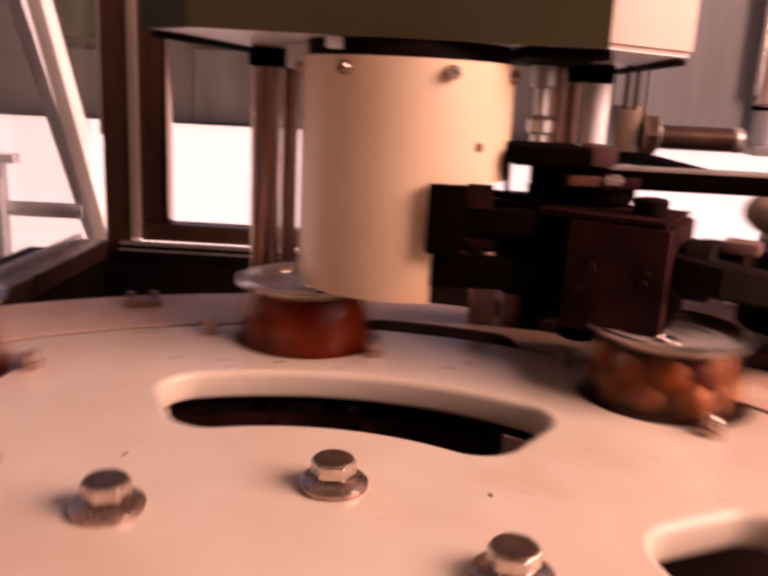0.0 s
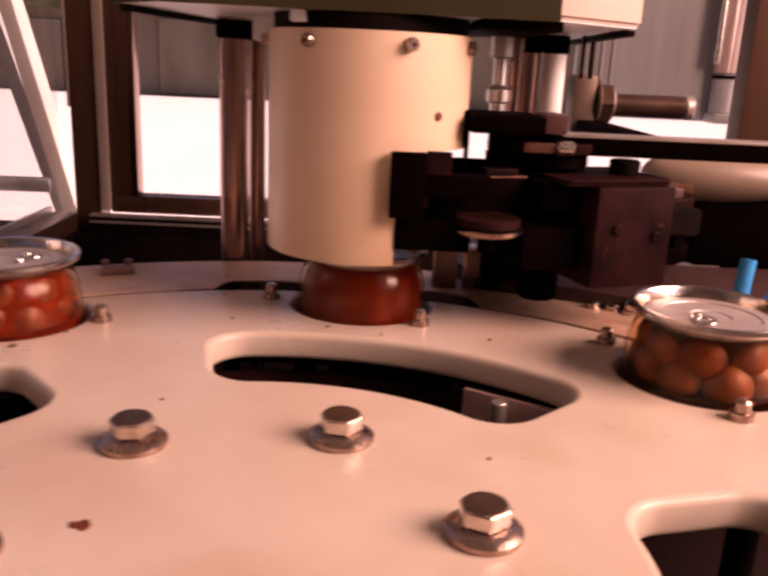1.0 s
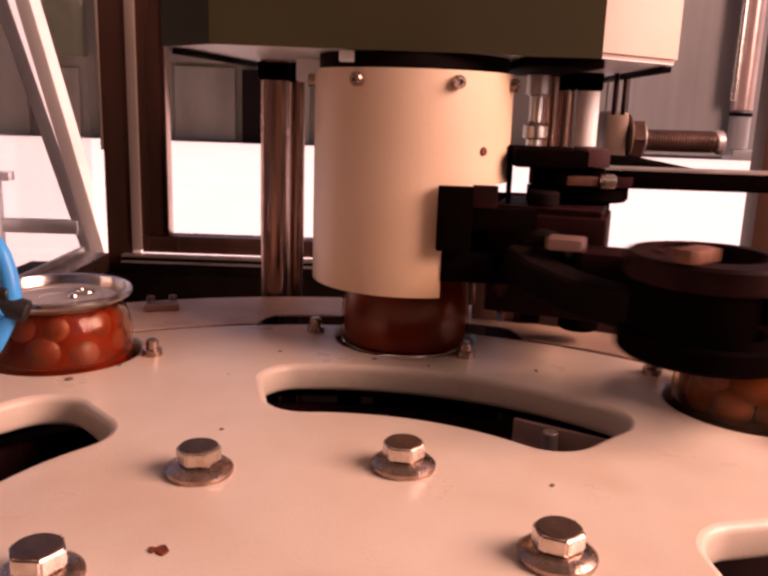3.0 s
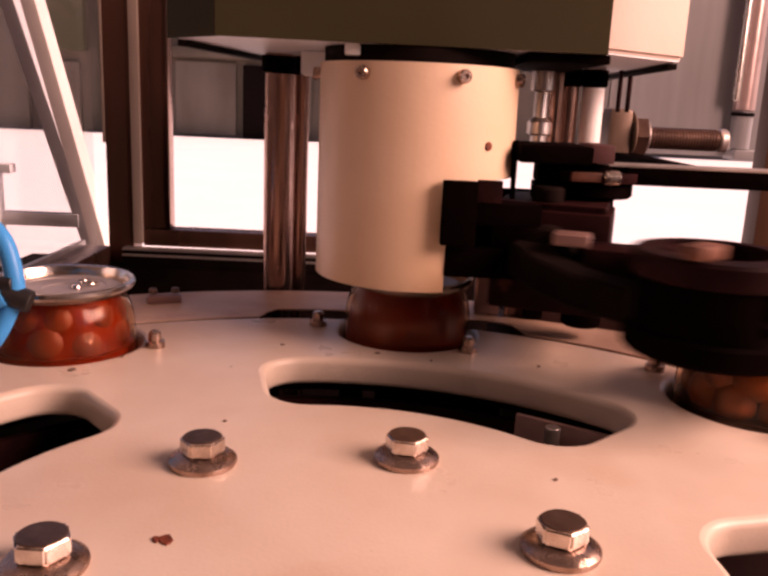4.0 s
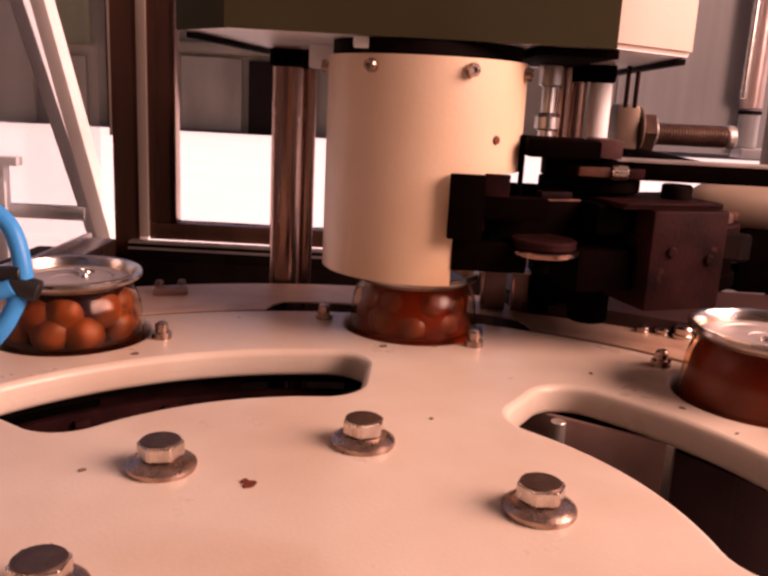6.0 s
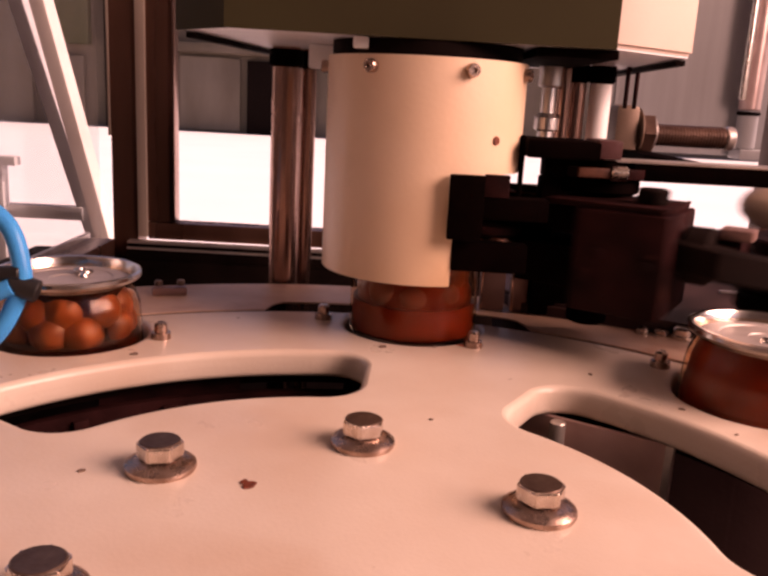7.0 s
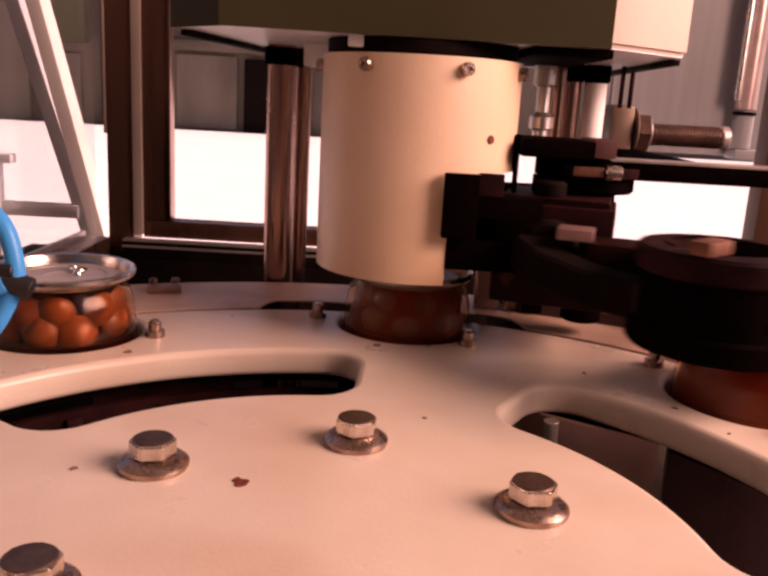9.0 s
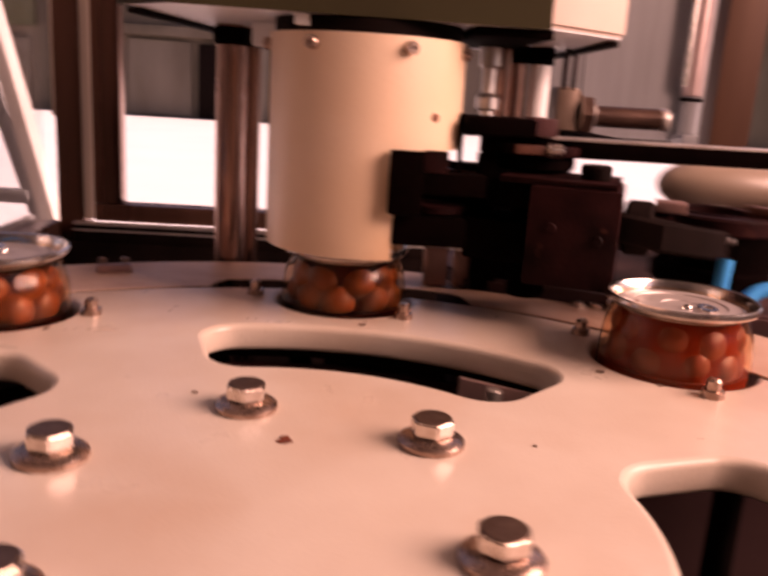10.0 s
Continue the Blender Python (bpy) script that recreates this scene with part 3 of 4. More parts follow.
def sealing_chamber():
    ch = thing("sealing_chamber", "cream enamelled cylindrical guard over the sealing station", "machine guard", pose(SX, SY, 0))
    ro, ri, z0, zc, z1 = 0.0755, 0.0725, 0.050, 0.1300, 0.2085
    cut0, cut1 = -73.0, 75.0      # the cut-away corner towards the seaming arm
    bm = bmesh.new()
    for za, zb, a0, a1 in ((zc, z1, 0, 360), (z0, zc, cut1, cut0 + 360)):
        bm_lathe([(ri, za), (ro, za), (ro, zb), (ri, zb), (ri, za)], 72 if a1 - a0 > 350 else 56, a0=a0, a1=a1, bm=bm)
    bmesh.ops.remove_doubles(bm, verts=bm.verts, dist=1e-5)
    # close the two cut edges
    for a in (cut0, cut1):
        bm.faces.new([bm.verts.new((*polar(r, a), z)) for r, z in ((ri, z0), (ro, z0), (ro, zc), (ri, zc))])
    bmesh.ops.recalc_face_normals(bm, faces=bm.faces)
    shell = part("shell", bm, CREAM, ch)
    for a in (-122.0, -69.0, -22.0, 56, 130, 180):
        x, y = polar(ro, a)
        s = part("screw", bm_lathe([(0, 0.0035), (0.0020, 0.0035), (0.0020, 0.0055), (0.0042, 0.0055), (0.0048, 0.0045), (0.0048, 0.0), (0, 0.0)], 18), FLANGE, shell,
                 "cap screw")
        s.matrix_basis = Matrix.Translation((x, y, 0.2005)) @ Euler((0, radians(90), radians(a))).to_matrix().to_4x4()
    x, y = polar(ro, -49.5)
    s = part("chip", bm_lathe([(0, 0.0012), (0.003, 0.0010), (0.0034, 0.0), (0, 0.0)], 9), RUST, shell, "rusty screw hole")
    s.matrix_basis = Matrix.Translation((x, y, 0.154)) @ Euler((0, radians(90), radians(-49.5))).to_matrix().to_4x4()
    part("mandrel", bm_lathe([(0, 0.098), (0.040, 0.098), (0.045, 0.103), (0.045, 0.125), (0.060, 0.130), (0.060, 0.2), (0, 0.2)], 40), IRON, ch)
    part("collar", bm_lathe([(0, 0.2088), (0.074, 0.2088), (0.074, 0.2207), (0, 0.2207)], 48, (0, 0.020, 0)), BLACK, ch, "black collar under the head")


sealing_chamber()


def head_casting():
    head = thing("head_casting", "heavy cream painted head casting on steel columns", "machine head")
    outline = [(-0.115, 0.571), (0.155, 0.586), (0.226, 0.639), (0.246, 0.937), (-0.125, 0.90), (-0.160, 0.616)]
    part("body", bm_prism(outline, 0.2225, 0.55, 0.0025), CREAM_HEAD, head)
    front = [(-0.1185, 0.5678), (0.1535, 0.583), (0.1535, 0.5855), (-0.1165, 0.5708)]
    part("front_panel", bm_prism(front, 0.2205, 0.548), OLIVE, head, "olive-brown front panel")
    side = [(-0.1185, 0.5678), (-0.1165, 0.5715), (-0.1605, 0.6155), (-0.1635, 0.6135)]
    part("side_panel", bm_prism(side, 0.2205, 0.548), OLIVE, head, "olive-brown side panel")
    cover = [(0.038 + (x - 0.038) * 0.985, 0.735 + (y - 0.735) * 0.985) for x, y in outline]
    # Near-white colour carries the yard's bounce light on the head's underside.
    part("underside", bm_prism(cover, 0.2210, 0.2222), UNDER, head, "underside plate whitened for light from the yard")
    for a, b in (((-0.156, 0.628), (-0.122, 0.885)), ((0.223, 0.655), (0.241, 0.92))):
        a, b = Vector((*a, 0.2184)), Vector((*b, 0.2184))
        bm = bm_box(-0.004, 0.004, 0, (b - a).length, -0.0022, 0.0021, 0.0005)
        part("edge_seal", bm, BLACK, head, "black rubber edge seal", Matrix.Translation(a) @ Matrix.Rotation(math.atan2(-(b - a).x, (b - a).y), 4, "Z"))
    for x, y, r, mat, top in ((-0.1022, 0.77, 0.0132, POLE, 0.2208), (-0.0838, 0.792, 0.0078, POLE, 0.2208), (0.1915, 0.77, 0.0102, ROD_STEEL, 0.2208),
                              (0.169, 0.772, 0.0095, POLE, 0.2208)):
        col = part("column", bm_lathe([(0, -0.2445), (r, -0.2445), (r, top), (0, top)], 32, (x, y, 0)), mat, head, "ground steel column")
        part("collar", bm_lathe([(r, top - 0.002), (r * 1.22, top - 0.002), (r * 1.22, top - 0.016), (r, top - 0.018)], 28, (x, y, 0)), IRON, col)
    # adjusting spindle between the chamber and the right columns
    part("spindle", bm_lathe([(0, 0.135), (0.007, 0.135), (0.007, 0.158), (0.0105, 0.160), (0.0105, 0.170), (0.0062, 0.174), (0.0062, 0.196), (0.010, 0.198), (0.010, 0.222),
                              (0, 0.222)], 28, (0.137, 0.735, 0)), CHROME, head, "stepped steel spindle")
    part("spindle", bm_rod((0.152, 0.745, 0.12), (0.152, 0.745, 0.222), 0.0065), POLE, head)
    for x in (-0.042,):
        part("fitting", bm_lathe([(0, 0.196), (0.0045, 0.196), (0.0055, 0.2), (0.0055, 0.2207), (0, 0.2207)], 18, (x, 0.70, 0)), FRAME_LIGHT, head, "pale hose fitting")
    part("fitting", bm_box(-0.0745, -0.0510, 0.700, 0.722, 0.2010, 0.2207, 0.002), UNDER, head, "pale hose fitting")
    part("fitting", bm_box(-0.031, -0.020, 0.583, 0.592, 0.2125, 0.2206, 0.0015), UNDER, head, "pale hose fitting")
    # Added dark plate that makes this stretch of the underside read as shaded.
    part("dark_under_plate", bm_box(0.100, 0.158, 0.592, 0.765, 0.2142, 0.2206, 0.001), IRON, head, "dark plate added to darken the head's underside")
    for k in range(2):
        part("drip_pipe", bm_rod((0.224 + 0.009 * k, 0.80, 0.182), (0.224 + 0.009 * k, 0.80, 0.222), 0.0022), IRON_WORN, head)


head_casting()


def support_bracket():
    """The fixed black bracket and the stack of bearings that carry the seaming arm."""
    br = thing("arm_bracket", "black iron bracket and bearing stack beside the guard", "bracket")
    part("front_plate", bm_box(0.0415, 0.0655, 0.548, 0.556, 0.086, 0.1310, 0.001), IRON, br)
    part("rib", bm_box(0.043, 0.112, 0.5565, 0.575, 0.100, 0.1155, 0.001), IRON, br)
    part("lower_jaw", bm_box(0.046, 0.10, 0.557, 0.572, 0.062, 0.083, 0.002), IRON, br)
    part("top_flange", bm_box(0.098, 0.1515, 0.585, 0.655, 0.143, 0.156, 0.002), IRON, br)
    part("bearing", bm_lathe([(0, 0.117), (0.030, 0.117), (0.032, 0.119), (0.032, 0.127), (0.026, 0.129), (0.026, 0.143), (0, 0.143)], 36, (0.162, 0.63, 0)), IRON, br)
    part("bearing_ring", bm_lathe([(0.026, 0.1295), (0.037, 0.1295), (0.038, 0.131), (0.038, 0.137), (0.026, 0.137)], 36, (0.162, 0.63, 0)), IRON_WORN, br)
    part("bush", bm_rod((0.162, 0.594, 0.134), (0.174, 0.594, 0.134), 0.0055), BOLT, br, "bright worn bush")
    part("bush_seat", bm_box(0.138, 0.1615, 0.591, 0.598, 0.1305, 0.1375, 0.001), RUSTY_EDGE, br, "rubbed brown bush seat")
    part("upper_block", bm_box(0.1518, 0.1695, 0.595, 0.64, 0.1440, 0.1575, 0.0015), PURPLE_IRON, br)
    part("side_web", bm_box(0.1160, 0.1400, 0.606, 0.628, 0.1285, 0.1428, 0.001), IRON, br)
    part("side_web", bm_box(0.1150, 0.1290, 0.606, 0.628, 0.104, 0.1280, 0.001), IRON, br)
    part("post", bm_box(0.0960, 0.0990, 0.600, 0.608, 0.095, 0.158, 0.0006), IRON, br)
    part("worn_tab", bm_box(0.0660, 0.0835, 0.5565, 0.5630, 0.1158, 0.1315, 0.001), IRON_WORN, br, "rubbed brown tab")
    part("post", bm_box(0.138, 0.168, 0.682, 0.70, 0.0505, 0.143, 0.001), IRON, br)
    part("back_plate", bm_box(0.050, 0.1375, 0.662, 0.668, 0.058, 0.1165, 0.001), IRON, br)
    part("foot", bm_box(0.128, 0.181, 0.681, 0.712, 0.001, 0.05, 0.002), IRON, br)
    for x0, x1, h in ((0.086, 0.107, 0.036), (0.113, 0.127, 0.034)):
        lug = part("lug", bm_box(x0, x1, 0.690, 0.705, 0.001, h, 0.001), GUIDE, br, "dull steel lug")
        # Bright strips paint the white highlights on the lug's top and side.
        part("lug_edge", bm_box(x0 - 0.001, x1 + 0.001, 0.689, 0.705, h + 0.0003, h + 0.003, 0.0005), FRAME_LIGHT, lug, "bright strip for the lug's top highlight")
        part("lug_edge", bm_box(x0 - 0.001, x0 + 0.0012, 0.6875, 0.6895, 0.001, h, 0.0004), POLE, lug, "paler strip for the lug's side highlight")
    part("trim_strip", bm_box(0.326, 0.368, 0.758, 0.762, 0.0122, 0.0150, 0.0005), FRAME_LIGHT, br, "thin bright trim strip")
    part("base_casting", bm_prism([(0.105, 0.745), (0.12, 0.69), (0.20, 0.66), (0.30, 0.61), (0.45, 0.56), (0.72, 0.62), (0.72, 0.9), (0.15, 0.9)], -0.2445, 0.012, 0.003),
         CAST, br, "dark stained base casting behind the ring")


support_bracket()


def cross_bar():
    bar = thing("cross_bar", "dark steel cross bar with a bright top edge", "machine bar")
    part("bar", bm_box(0.1825, 0.66, 0.605, 0.625, 0.1285, 0.1415, 0.001), IRON, bar)
    part("edge_strip", bm_box(0.160, 0.66, 0.605, 0.629, 0.1418, 0.1438, 0.0005), FRAME_LIGHT, bar, "bright steel top edge")
    b = part("clamp", bm_box(0.2285, 0.2535, 0.842, 0.878, 0.128, 0.186, 0.006), CLAMP_TAN, bar, "steel clamp block")
    plate = part("clamp_plate", bm_rod((-0.0025, 0, 0), (0.0025, 0, 0), 0.024, 28), CLAMP_TAN, b, "round tan clamp washer")
    plate.matrix_basis = pose(0.2562, 0.86, 0.160)
    part("nut", bm_rod((0.2588, 0.86, 0.158), (0.2715, 0.86, 0.158), 0.0215, 6, 0.0012), STUD, b, "large brown steel nut")
    sc = part("stud", bm_rod((0.272, 0.86, 0.157), (0.349, 0.86, 0.157), 0.0112), STUD, b, "brown steel threaded stud")
    for k in range(22):
        x = 0.279 + 0.0031 * k
        bm = bm_lathe([(0.0111, -0.0009), (0.0118, 0.0), (0.0111, 0.0009)], 20)
        bm.transform(Matrix.Translation((x, 0.86, 0.157)) @ Euler((0, radians(90), 0)).to_matrix().to_4x4())
        part("thread", bm, STUD, sc)
    part("stud_end", bm_rod((0.3492, 0.86, 0.157), (0.358, 0.86, 0.157), 0.0125), FRAME_LIGHT, b, "bright stud end")
    part("nut_face", bm_rod((0.2717, 0.86, 0.158), (0.2745, 0.86, 0.158), 0.0165, 24), FRAME_LIGHT, b, "bright nut washer face")
    part("hanger", bm_box(0.236, 0.260, 0.625, 0.845, 0.1315, 0.1412, 0.001), IRON, bar)


cross_bar()

# ---- seaming arm, which swings about an upright shaft ----
PX, PY = 0.165, 0.63


def seaming_arm():
    arm = thing("seaming_arm", "dark iron swinging seaming arm with block and ring head", "seaming arm", pose(PX, PY, 0, 0, 0, 19))
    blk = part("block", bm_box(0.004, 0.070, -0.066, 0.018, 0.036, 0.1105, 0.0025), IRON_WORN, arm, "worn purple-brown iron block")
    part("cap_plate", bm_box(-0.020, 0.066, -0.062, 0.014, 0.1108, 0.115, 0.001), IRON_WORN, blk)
    part("knob", bm_lathe([(0, 0.1152), (0.011, 0.1152), (0.0115, 0.1165), (0.0115, 0.1245), (0.010, 0.126), (0, 0.126)], 24, (0.048, -0.030, 0)), BLACK, blk, "black knob")
    for x, z in ((0.022, 0.080), (0.056, 0.074)):
        bm = bm_lathe([(0, 0.0022), (0.0032, 0.0022), (0.0042, 0.0012), (0.0042, 0), (0, 0)], 14)
        bm.transform(Matrix.Translation((x, -0.066, z)) @ Euler((radians(90), 0, 0)).to_matrix().to_4x4())
        part("screw", bm, IRON_WORN, blk)
    # Edge strips draw the highlight lines along the arm's worn top edges.
    part("worn_edge", bm_box(-0.019, 0.065, -0.0634, -0.0605, 0.1135, 0.1154, 0.0004), IRON_WORN, blk, "worn brown edge drawn as a highlight line")
    part("worn_edge", bm_box(0.0640, 0.0668, -0.060, 0.013, 0.1136, 0.1155, 0.0004), IRON_WORN, blk, "worn brown edge drawn as a highlight line")
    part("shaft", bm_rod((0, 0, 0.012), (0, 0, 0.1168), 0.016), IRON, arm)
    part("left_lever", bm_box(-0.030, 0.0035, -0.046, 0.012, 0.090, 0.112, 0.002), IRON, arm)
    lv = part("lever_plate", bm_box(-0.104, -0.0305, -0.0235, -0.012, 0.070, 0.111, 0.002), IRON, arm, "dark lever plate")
    # Paler sheet puts the light on this side of the lever plate into colour.
    part("lit_face", bm_box(-0.103, -0.0312, -0.0118, -0.0108, 0.0715, 0.1100, 0.0004), PURPLE_IRON, lv, "purple-grey face for the plate's lit side")
    # Rubbed-brown strip also carries the highlight along the lever's top edge.
    part("worn_edge", bm_box(-0.103, -0.031, -0.0236, -0.0125, 0.1112, 0.1125, 0.0005), RUSTY_EDGE, lv, "worn brown edge drawn as a highlight line")
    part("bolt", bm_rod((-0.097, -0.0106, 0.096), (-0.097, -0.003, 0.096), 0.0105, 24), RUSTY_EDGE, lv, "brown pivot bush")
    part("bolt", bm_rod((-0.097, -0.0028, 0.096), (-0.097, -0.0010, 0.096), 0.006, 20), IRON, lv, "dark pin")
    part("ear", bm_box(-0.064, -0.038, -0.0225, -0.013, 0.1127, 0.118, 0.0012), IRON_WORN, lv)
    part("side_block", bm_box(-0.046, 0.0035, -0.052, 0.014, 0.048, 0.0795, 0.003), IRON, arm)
    tip = part("lever_tip", bm_lathe([(0, 0.0870), (0.0225, 0.0870), (0.0235, 0.0862), (0.0235, 0.0815), (0.021, 0.0800), (0, 0.0800)], 32, (-0.071, -0.043, 0)), IRON_WORN, arm, "dark rusty roller drum")
    part("roller_flange", bm_lathe([(0, 0.0798), (0.0245, 0.0798), (0.0255, 0.0790), (0.0255, 0.0768), (0.0245, 0.0758), (0, 0.0758)], 32, (-0.071, -0.043, 0)), POLE, tip, "worn bright roller flange")
    part("roller_pin", bm_rod((-0.071, -0.043, 0.062), (-0.071, -0.043, 0.0757), 0.006), IRON, tip)
    # curved link to the ring head
    bm = bmesh.new()
    line = [Vector((0.071, -0.030, 0.082)), Vector((0.098, -0.034, 0.079)), Vector((0.118, -0.020, 0.075)), Vector((0.132, 0.004, 0.070)), Vector((0.142, 0.038, 0.066))]
    rings = []
    for i, c in enumerate(line):
        w = (line[min(i + 1, 4)] - line[max(i - 1, 0)]).normalized()
        side, up = Vector((-w.y, w.x, 0)) * 0.014, Vector((0, 0, 0.0115))
        rings.append([bm.verts.new(c + a * side + b * up) for a, b in ((-1, -0.8), (-0.8, -1), (0.8, -1), (1, -0.8), (1, 0.8), (0.8, 1), (-0.8, 1), (-1, 0.8))])
    for q, r in zip(rings, rings[1:]):
        for k in range(8):
            bm.faces.new((q[k], q[(k + 1) % 8], r[(k + 1) % 8], r[k]))
    bm.faces.new(rings[0][::-1])
    bm.faces.new(rings[-1])
    bmesh.ops.recalc_face_normals(bm, faces=bm.faces)
    part("link", bm, BLACK, arm)
    pv = part("pivot_boss", bm_rod((0.073, -0.024, 0.081), (0.093, -0.024, 0.081), 0.021), BLACK, arm)
    part("lug", bm_box(0.094, 0.117, -0.018, 0.006, 0.0935, 0.1015, 0.0015), GUIDE, arm, "pinkish-brown worn steel lug")
    part("web", bm_box(0.0705, 0.108, 0.002, 0.050, 0.064, 0.0925, 0.004), IRON_WORN, arm, "dark iron web")
    # ring head: two rings on posts round a roller
    hx, hy = 0.149, 0.082
    hd = part("ring_head", bm_lathe([(0.034, 0.053), (0.049, 0.053), (0.051, 0.055), (0.051, 0.066), (0.049, 0.068), (0.034, 0.068), (0.034, 0.053)], 48, (hx, hy, 0)), IRON, arm,
              "dark iron ring head")
    part("upper_ring", bm_lathe([(0.030, 0.098), (0.048, 0.098), (0.050, 0.100), (0.050, 0.111), (0.048, 0.113), (0.030, 0.113), (0.030, 0.098)], 48, (hx, hy, 0)), IRON_WORN, hd)
    for a0, a1 in ((-75, 28), (128, 205)):
        part("wall", bm_lathe([(0.0425, 0.0682), (0.047, 0.0682), (0.047, 0.0978), (0.0425, 0.0978), (0.0425, 0.0682)], 20, (hx, hy, 0), a0, a1), IRON, hd)
    part("side_post", bm_box(-0.007, 0.007, -0.004, 0.004, 0.0535, 0.1128, 0.001), IRON_WORN, hd, "worn purple-grey side post",
         pose(hx + polar(0.0520, 128)[0], hy + polar(0.0520, 128)[1], 0, 0, 0, 38))
    part("roller", bm_lathe([(0, 0.0685), (0.007, 0.0685), (0.006, 0.078), (0.009, 0.080), (0.009, 0.087), (0.006, 0.089), (0.006, 0.0975), (0, 0.0975)], 28, (hx - 0.022, hy + 0.016, 0)), BRASS, hd,
         "oily brass roller")
    part("back_wall", bm_lathe([(0.030, 0.0682), (0.034, 0.0682), (0.034, 0.0978), (0.030, 0.0978)], 30, (hx, hy, 0), 215, 275), IRON, hd)
    part("worn_pad", bm_box(-0.013, 0.013, -0.007, 0.007, 0.1132, 0.1215, 0.002), PAD, hd, "worn copper-coloured pad", pose(hx + 0.034, hy - 0.012, 0, 0, 0, 149))
    part("top_flat", bm_lathe([(0.031, 0.1131), (0.0335, 0.1131), (0.0335, 0.1142), (0.031, 0.1142)], 30, (hx, hy, 0), 60, 300), IRON_WORN, hd, "rubbed inner lip")
    # Lighter plate paints the light that falls on the inner back wall.
    part("inner_plate", bm_box(-0.014, 0.014, -0.0015, 0.0015, 0.078, 0.0976, 0.0008), PURPLE_IRON, hd, "inner plate coloured paler for the lit inner face", pose(hx - 0.010, hy + 0.004, 0, 0, 0, 149))
    return arm, hd


ARM, RING_HEAD = seaming_arm()


def push_rod():
    rod = thing("push_rod", "bright polished steel push rod of the seaming arm", "push rod")
    part("rod", bm_rod((0, 0, 0), (0.42, 0, 0), 0.0075, 28), CHROME, rod)
    part("rod_end", bm_rod((-0.012, 0, 0), (-0.0005, 0, 0), 0.007, 20), IRON, rod)
    return rod


ROD = push_rod()


def pale_hood():
    hood = thing("curved_hood", "beige painted curved hood behind the seaming arm", "machine hood")
    bm = bmesh.new()
    bmesh.ops.create_uvsphere(bm, u_segments=32, v_segments=18, radius=1.0)
    for v in bm.verts:
        v.co = Vector((v.co.x * 0.085, v.co.y * 0.035, v.co.z * 0.026 * (1.0 - 0.25 * v.co.x)))
    part("shell", bm, BEIGE, hood, angle=60)
    part("lower_body", bm_box(-0.035, 0.13, -0.024, 0.024, -0.084, -0.020, 0.006), IRON, hood, "black casting under the hood")
    return hood


HOOD = pale_hood()


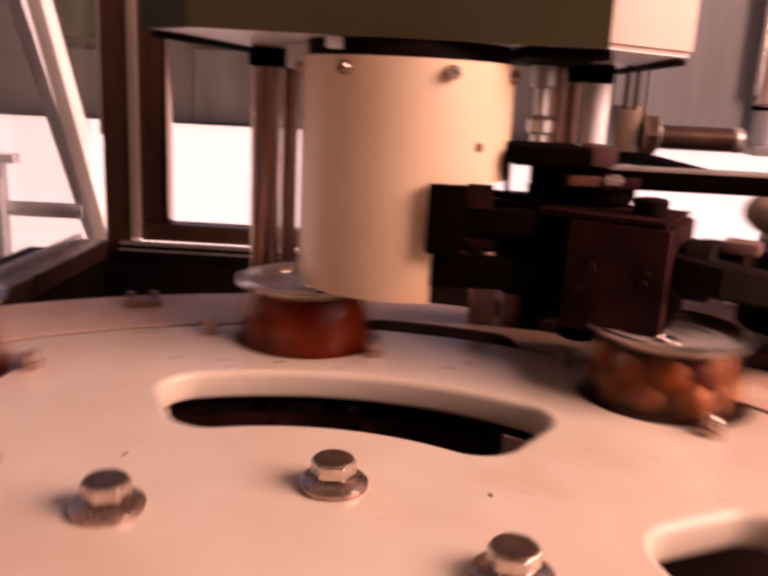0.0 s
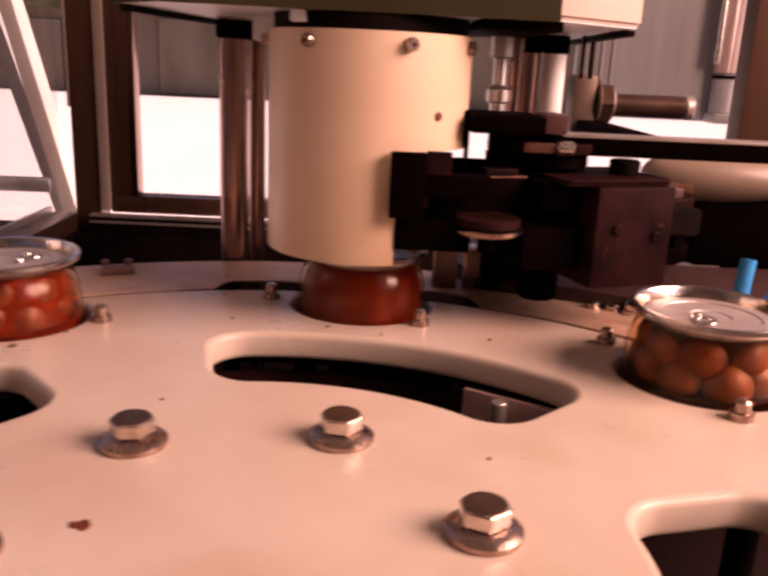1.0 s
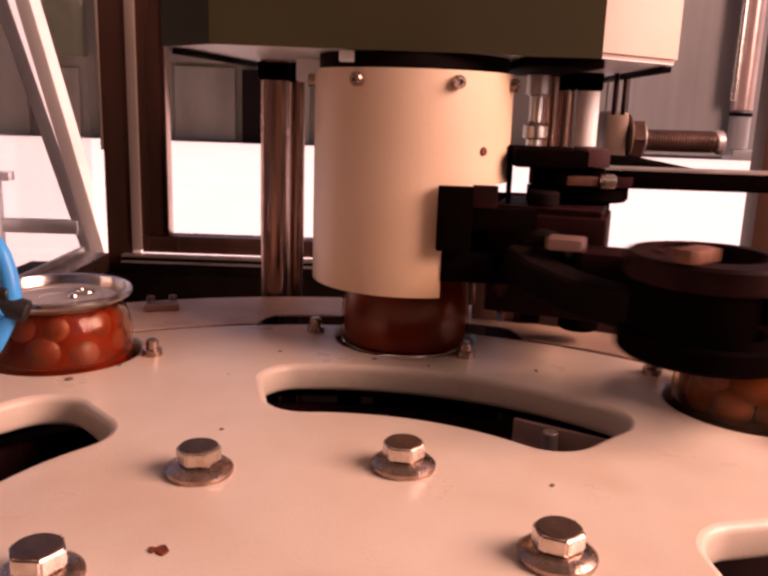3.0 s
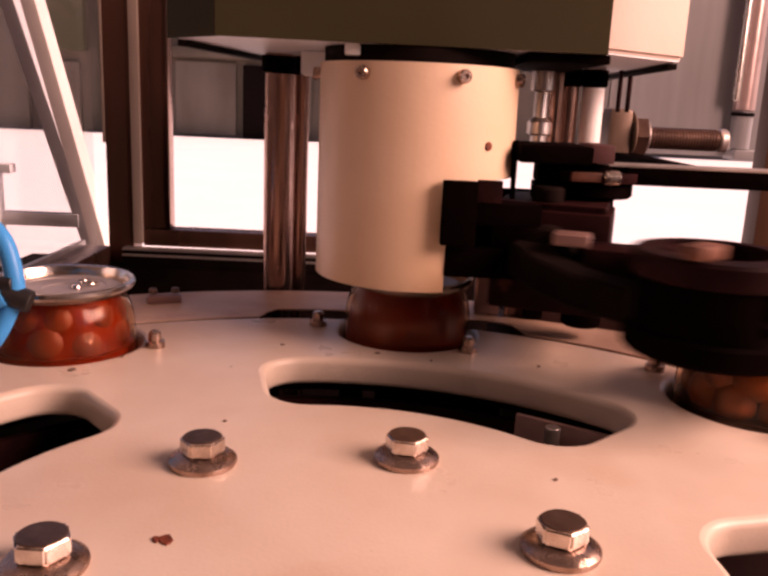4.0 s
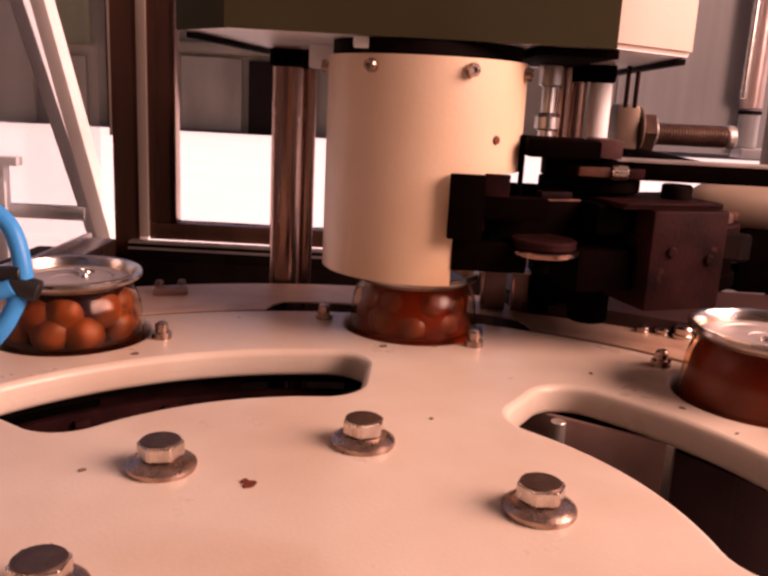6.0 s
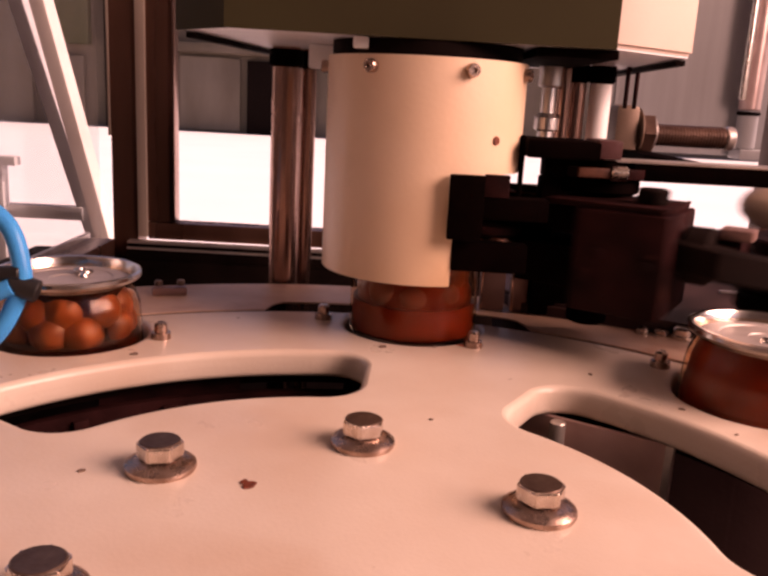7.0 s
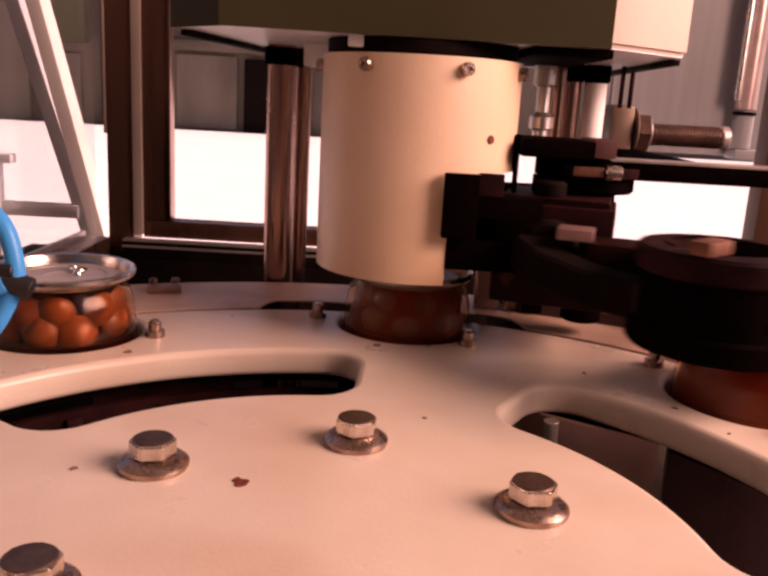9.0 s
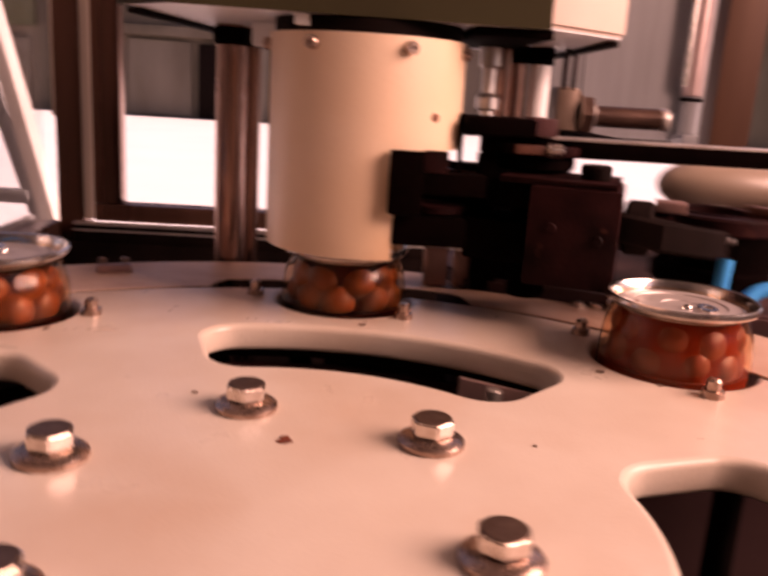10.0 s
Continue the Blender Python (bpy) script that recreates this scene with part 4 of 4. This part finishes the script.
# ---- enclosure frame ----
def enclosure():
    en = thing("enclosure_frame", "brown-tinted stainless guard frame round the machine", "machine frame")
    part("corner_post", bm_box(-0.448, -0.4068, 1.285, 1.33, -0.0950, 1.1, 0.002), FRAME_METAL, en)
    part("post_strip", bm_box(-0.4065, -0.3917, 1.2815, 1.31, -0.06, 1.1, 0.001), STRIP, en, "pale edge strip")
    part("post_strip", bm_box(-0.3498, -0.3462, 1.2835, 1.31, -0.035, 1.1, 0.0008), POLE, en, "pale edge strip")
    part("post_strip", bm_box(-0.4520, -0.4483, 1.2835, 1.31, 0.10, 1.1, 0.001), STRIP, en, "pale edge strip")
    part("door_stile", bm_box(-0.3915, -0.350, 1.287, 1.325, -0.035, 1.1, 0.002), FRAME_METAL, en)
    part("door_rail", bm_box(-0.3915, 0.598, 1.287, 1.325, -0.064, -0.036, 0.002), FRAME_METAL, en)
    part("sill_strip", bm_box(-0.42, 0.60, 1.266, 1.284, -0.0690, -0.0650, 0.0008), FRAME_LIGHT, en, "bright sill strip")
    part("sill_strip", bm_box(-0.42, 0.60, 1.262, 1.284, -0.0778, -0.0750, 0.0006), FRAME_LIGHT, en, "bright lower sill strip")
    part("sill_rebate", bm_box(-0.42, 0.60, 1.270, 1.284, -0.0748, -0.0692), BLACK, en)
    part("corner_post", bm_box(0.600, 0.665, 1.285, 1.33, -0.0950, 1.1, 0.002), BROWN_POST, en)
    part("side_rail", bm_box(-0.485, -0.445, -0.30, 1.284, -0.0950, -0.066, 0.002), FRAME_METAL, en, at=pose(0, 0, 0))
    part("side_strip", bm_box(-0.492, -0.4855, -0.30, 1.284, -0.0950, -0.058, 0.001), FRAME_LIGHT, en, "bright side strip")
    part("side_pane", bm_box(-0.4700, -0.4670, -0.29, 1.2835, -0.0655, 1.1), DUSTY_PANE, en, "dusty clear acrylic side pane")
    part("sill_base", bm_box(-0.42, 0.60, 1.264, 1.284, -0.0950, -0.0780, 0.001), BLACK, en)
    part("top_rail", bm_box(-0.448, 0.655, 1.285, 1.33, 1.1005, 1.14, 0.002), FRAME_METAL, en)
    gp = thing("grey_cabinet_panel", "grey ribbed sheet-metal panel on slim legs beyond the frame", "panel")
    part("sheet", bm_box(0.548, 1.055, 2.20, 2.22, 0.079, 1.85, 0.003), GREY_PANEL, gp)
    for k in range(4):
        x = 0.556 + 0.028 * k
        part("rib", bm_box(x, x + 0.009, 2.194, 2.1998, 0.085, 1.85, 0.001), GREY_PANEL, gp)
    for x in (0.551, 1.030):
        part("leg", bm_box(x, x + 0.022, 2.201, 2.219, FLOOR_Z, 0.0788, 0.002), GREY_PANEL, gp)
    tube = thing("pink_tube", "pinkish steel tube with a grey lower sleeve", "tube")
    part("tube", bm_rod((0.930, 2.162, 0.200), (0.930, 2.162, 1.85), 0.0275, 28), PINK_TUBE, tube)
    # Thin pipe added beside the tube to draw its bright highlight.
    part("highlight_pipe", bm_rod((0.897, 2.140, 0.225), (0.897, 2.140, 1.85), 0.010, 16), STEEL, tube)
    part("sleeve", bm_rod((0.930, 2.162, 0.100), (0.930, 2.162, 0.187), 0.0265, 28), GREY_PANEL, tube, "grey sleeve")
    part("joint_ring", bm_rod((0.930, 2.162, 0.1875), (0.930, 2.162, 0.1965), 0.030, 28), IRON, tube, "dark joint ring")
    part("arm", bm_box(0.905, 1.050, 2.12, 2.1935, 0.074, 0.0995, 0.003), GREY_PANEL, tube, "grey carrying arm")


enclosure()


def brace_stand():
    st = thing("trestle_stand", "pale painted trestle with grey rails beyond the frame", "trestle")

    def bar(name, a, b, w, d, mat, label=""):
        a, b = Vector(a), Vector(b)
        bm = bm_box(-w / 2, w / 2, -d / 2, d / 2, 0, (b - a).length, 0.001)
        part(name, bm, mat, st, label, Matrix.Translation(a) @ (b - a).to_track_quat("Z", "Y").to_matrix().to_4x4())

    bar("brace", (-0.426, 1.75, FLOOR_Z), (-0.819, 1.75, 0.62), 0.056, 0.03, PALE_PAINT, "pale slanted brace")
    bar("rail", (-0.444, 1.83, FLOOR_Z), (-0.945, 1.83, 0.72), 0.040, 0.03, GREY_PAINT, "grey slanted rail")
    bar("rung", (-1.6, 1.82, -0.116), (-0.70, 1.82, -0.113), 0.03, 0.03, GREY_PAINT, "grey cross rung")
    bar("leg", (-0.885, 1.80, FLOOR_Z), (-0.885, 1.80, -0.008), 0.03, 0.03, GREY_PAINT, "grey leg")
    bar("table_edge", (-1.6, 1.80, -0.001), (-0.84, 1.80, 0.001), 0.03, 0.02, GREY_PAINT, "grey table edge")


brace_stand()


def hoses():
    h = thing("air_hose", "bright blue air hoses with black fittings", "air hose")
    part("hose", bm_tube([(-0.36, 0.52, 0.02), (-0.30, 0.51, 0.085), (-0.262, 0.50, 0.100), (-0.238, 0.495, 0.088), (-0.2285, 0.49, 0.060), (-0.232, 0.49, 0.045),
                          (-0.245, 0.485, 0.020), (-0.27, 0.48, 0.001), (-0.31, 0.47, -0.0)], 0.0058), BLUE, h)
    part("hose", bm_tube([(-0.38, 0.50, 0.002), (-0.31, 0.49, 0.014), (-0.268, 0.482, 0.032), (-0.246, 0.482, 0.046), (-0.233, 0.484, 0.052)], 0.0055), BLUE, h)
    part("hose", bm_tube([(-0.36, 0.53, 0.06), (-0.285, 0.505, 0.075), (-0.262, 0.498, 0.050), (-0.262, 0.49, 0.024), (-0.29, 0.48, 0.002)], 0.005), BLUE, h)
    f = part("fitting", bm_rod((-0.236, 0.488, 0.054), (-0.219, 0.490, 0.048), 0.0075, 16), RUBBER, h, "black push fitting")
    part("fitting", bm_rod((-0.250, 0.487, 0.059), (-0.228, 0.487, 0.060), 0.005, 12), RUBBER, h, "black push fitting")
    h2 = thing("air_hose", "short blue air hoses beside the ring", "air hose")
    part("hose", bm_tube([(0.318, 0.60, -0.002), (0.317, 0.60, 0.030), (0.320, 0.603, 0.056)], 0.006), BLUE, h2)
    part("hose", bm_tube([(0.325, 0.59, 0.0), (0.345, 0.60, 0.028), (0.375, 0.60, 0.033), (0.42, 0.60, 0.02), (0.46, 0.6, 0.0)], 0.006), BLUE, h2)


hoses()


# ---- what moves ----
def motions():
    step = [(0.0, -11.5), (0.1, -5.0), (0.2, -1.2), (0.3, 0.0), (4.38, 0.0), (4.44, 0.8), (4.5, 2.6), (4.6, 12.0), (4.7, 21.5), (4.8, 29.8), (4.9, 37.5), (5.0, 43.0), (5.1, 45.0),
            (9.36, 45.0), (9.44, 48.0), (9.5, 54.0), (9.6, 61.5), (9.7, 69.5), (9.8, 77.5), (9.9, 84.5), (10.0, 88.3)]
    walk(TABLE, [(t, pose(CX, CY, 0, 0, 0, -a)) for t, a in step])

    def table_angle(t):
        return float(np.interp(t, [s[0] for s in step], [s[1] for s in step]))

    lift = [(1.08, 0.0), (1.22, 0.012), (1.34, 0.024), (3.84, 0.024), (3.94, 0.008), (4.02, 0.0), (6.0, 0.0), (6.14, 0.012), (6.26, 0.024), (8.76, 0.024), (8.86, 0.008), (8.94, 0.0)]
    for n, ob in enumerate(JARS):
        a0 = STATION - 45 + 45 * n
        times = sorted({s[0] for s in step} | ({q[0] for q in lift} if n in (1, 2) else set()))
        rows = []
        for t in times:
            up = 0.0
            if (n == 1 and t < 4.4) or (n == 2 and 5.1 < t < 9.3):
                up = float(np.interp(t, [q[0] for q in lift], [q[1] for q in lift]))
            a = a0 - table_angle(t)
            x, y = polar(RING_R, a)
            rows.append((t, pose(CX + x, CY + y, JAR_BASE + up, 0, 0, a - 90 + 37 * n)))
        walk(ob, rows)

    swing = [(0.0, -8.0), (0.2, 8.0), (0.4, 30.0), (0.55, 40.0), (1.5, 40.0), (1.8, 26.0), (2.0, 2.0), (2.2, -14.0), (2.4, -38.0), (2.5, -47.0), (2.6, -56.0), (2.7, -68.0),
             (2.85, -80.0), (2.95, -90.0), (3.05, -102.0), (3.14, -120.0), (3.22, -126.0), (3.34, -128.0), (3.58, -128.0), (3.7, -122.0), (3.8, -111.0), (3.9, -102.0),
             (4.0, -93.0), (4.1, -87.0), (4.2, -84.0), (4.3, -72.0), (4.4, -56.0), (4.6, -35.0), (4.8, -18.0), (5.0, 0.0), (5.2, 14.0), (5.4, 34.0), (5.5, 40.0),
             (6.4, 40.0), (6.7, 26.0), (6.9, 8.0), (7.0, -10.0), (7.2, -33.0), (7.4, -44.0), (7.5, -51.0), (7.6, -58.0), (7.7, -72.0), (7.8, -85.0), (7.9, -104.0),
             (8.0, -126.0), (8.1, -128.0), (8.2, -128.0), (8.45, -128.0), (8.6, -122.0), (8.7, -112.0), (8.8, -104.0), (8.9, -97.0), (9.0, -92.0), (9.1, -86.0),
             (9.2, -72.0), (9.3, -56.0), (9.5, -36.0), (9.7, -19.0), (9.9, -6.0), (10.0, 1.0)]
    swing = [(t, a + float(np.interp(a, (-128.0, -116.0, -88.0, -56.0), (4.0, 8.0, 7.0, 0.0)))) for t, a in swing]
    walk(ARM, [(t, pose(PX, PY, 0, 0, 0, -21 + a)) for t, a in swing])
    drop = [(-128.0, 0.0), (-92.0, -0.007), (-72.0, -0.012), (-50.0, -0.018), (0.0, -0.026), (40.0, -0.030)]
    walk(RING_HEAD, [(t, pose(0, 0, float(np.interp(a, [d[0] for d in drop], [d[1] for d in drop])))) for t, a in swing])
    rod, hood = [], []
    for t, a in swing:
        j = Matrix.Rotation(radians(a + 128), 3, "Z") @ Vector((0.167 - PX, 0.55 - PY, 0))
        rod.append((t, pose(PX + j.x, PY + j.y, 0.072 - 0.024 * min(1.0, (a + 128) / 40.0), 0, 0, 39.5 - 0.12 * (a + 128))))
        out = 0.055 * max(0.0, (40 - a) / 50.0) ** 1.5
        hood.append((t, pose(0.372 + out, 0.78, 0.0965, 0, 0, 0)))
    walk(ROD, rod)
    walk(HOOD, hood)


motions()
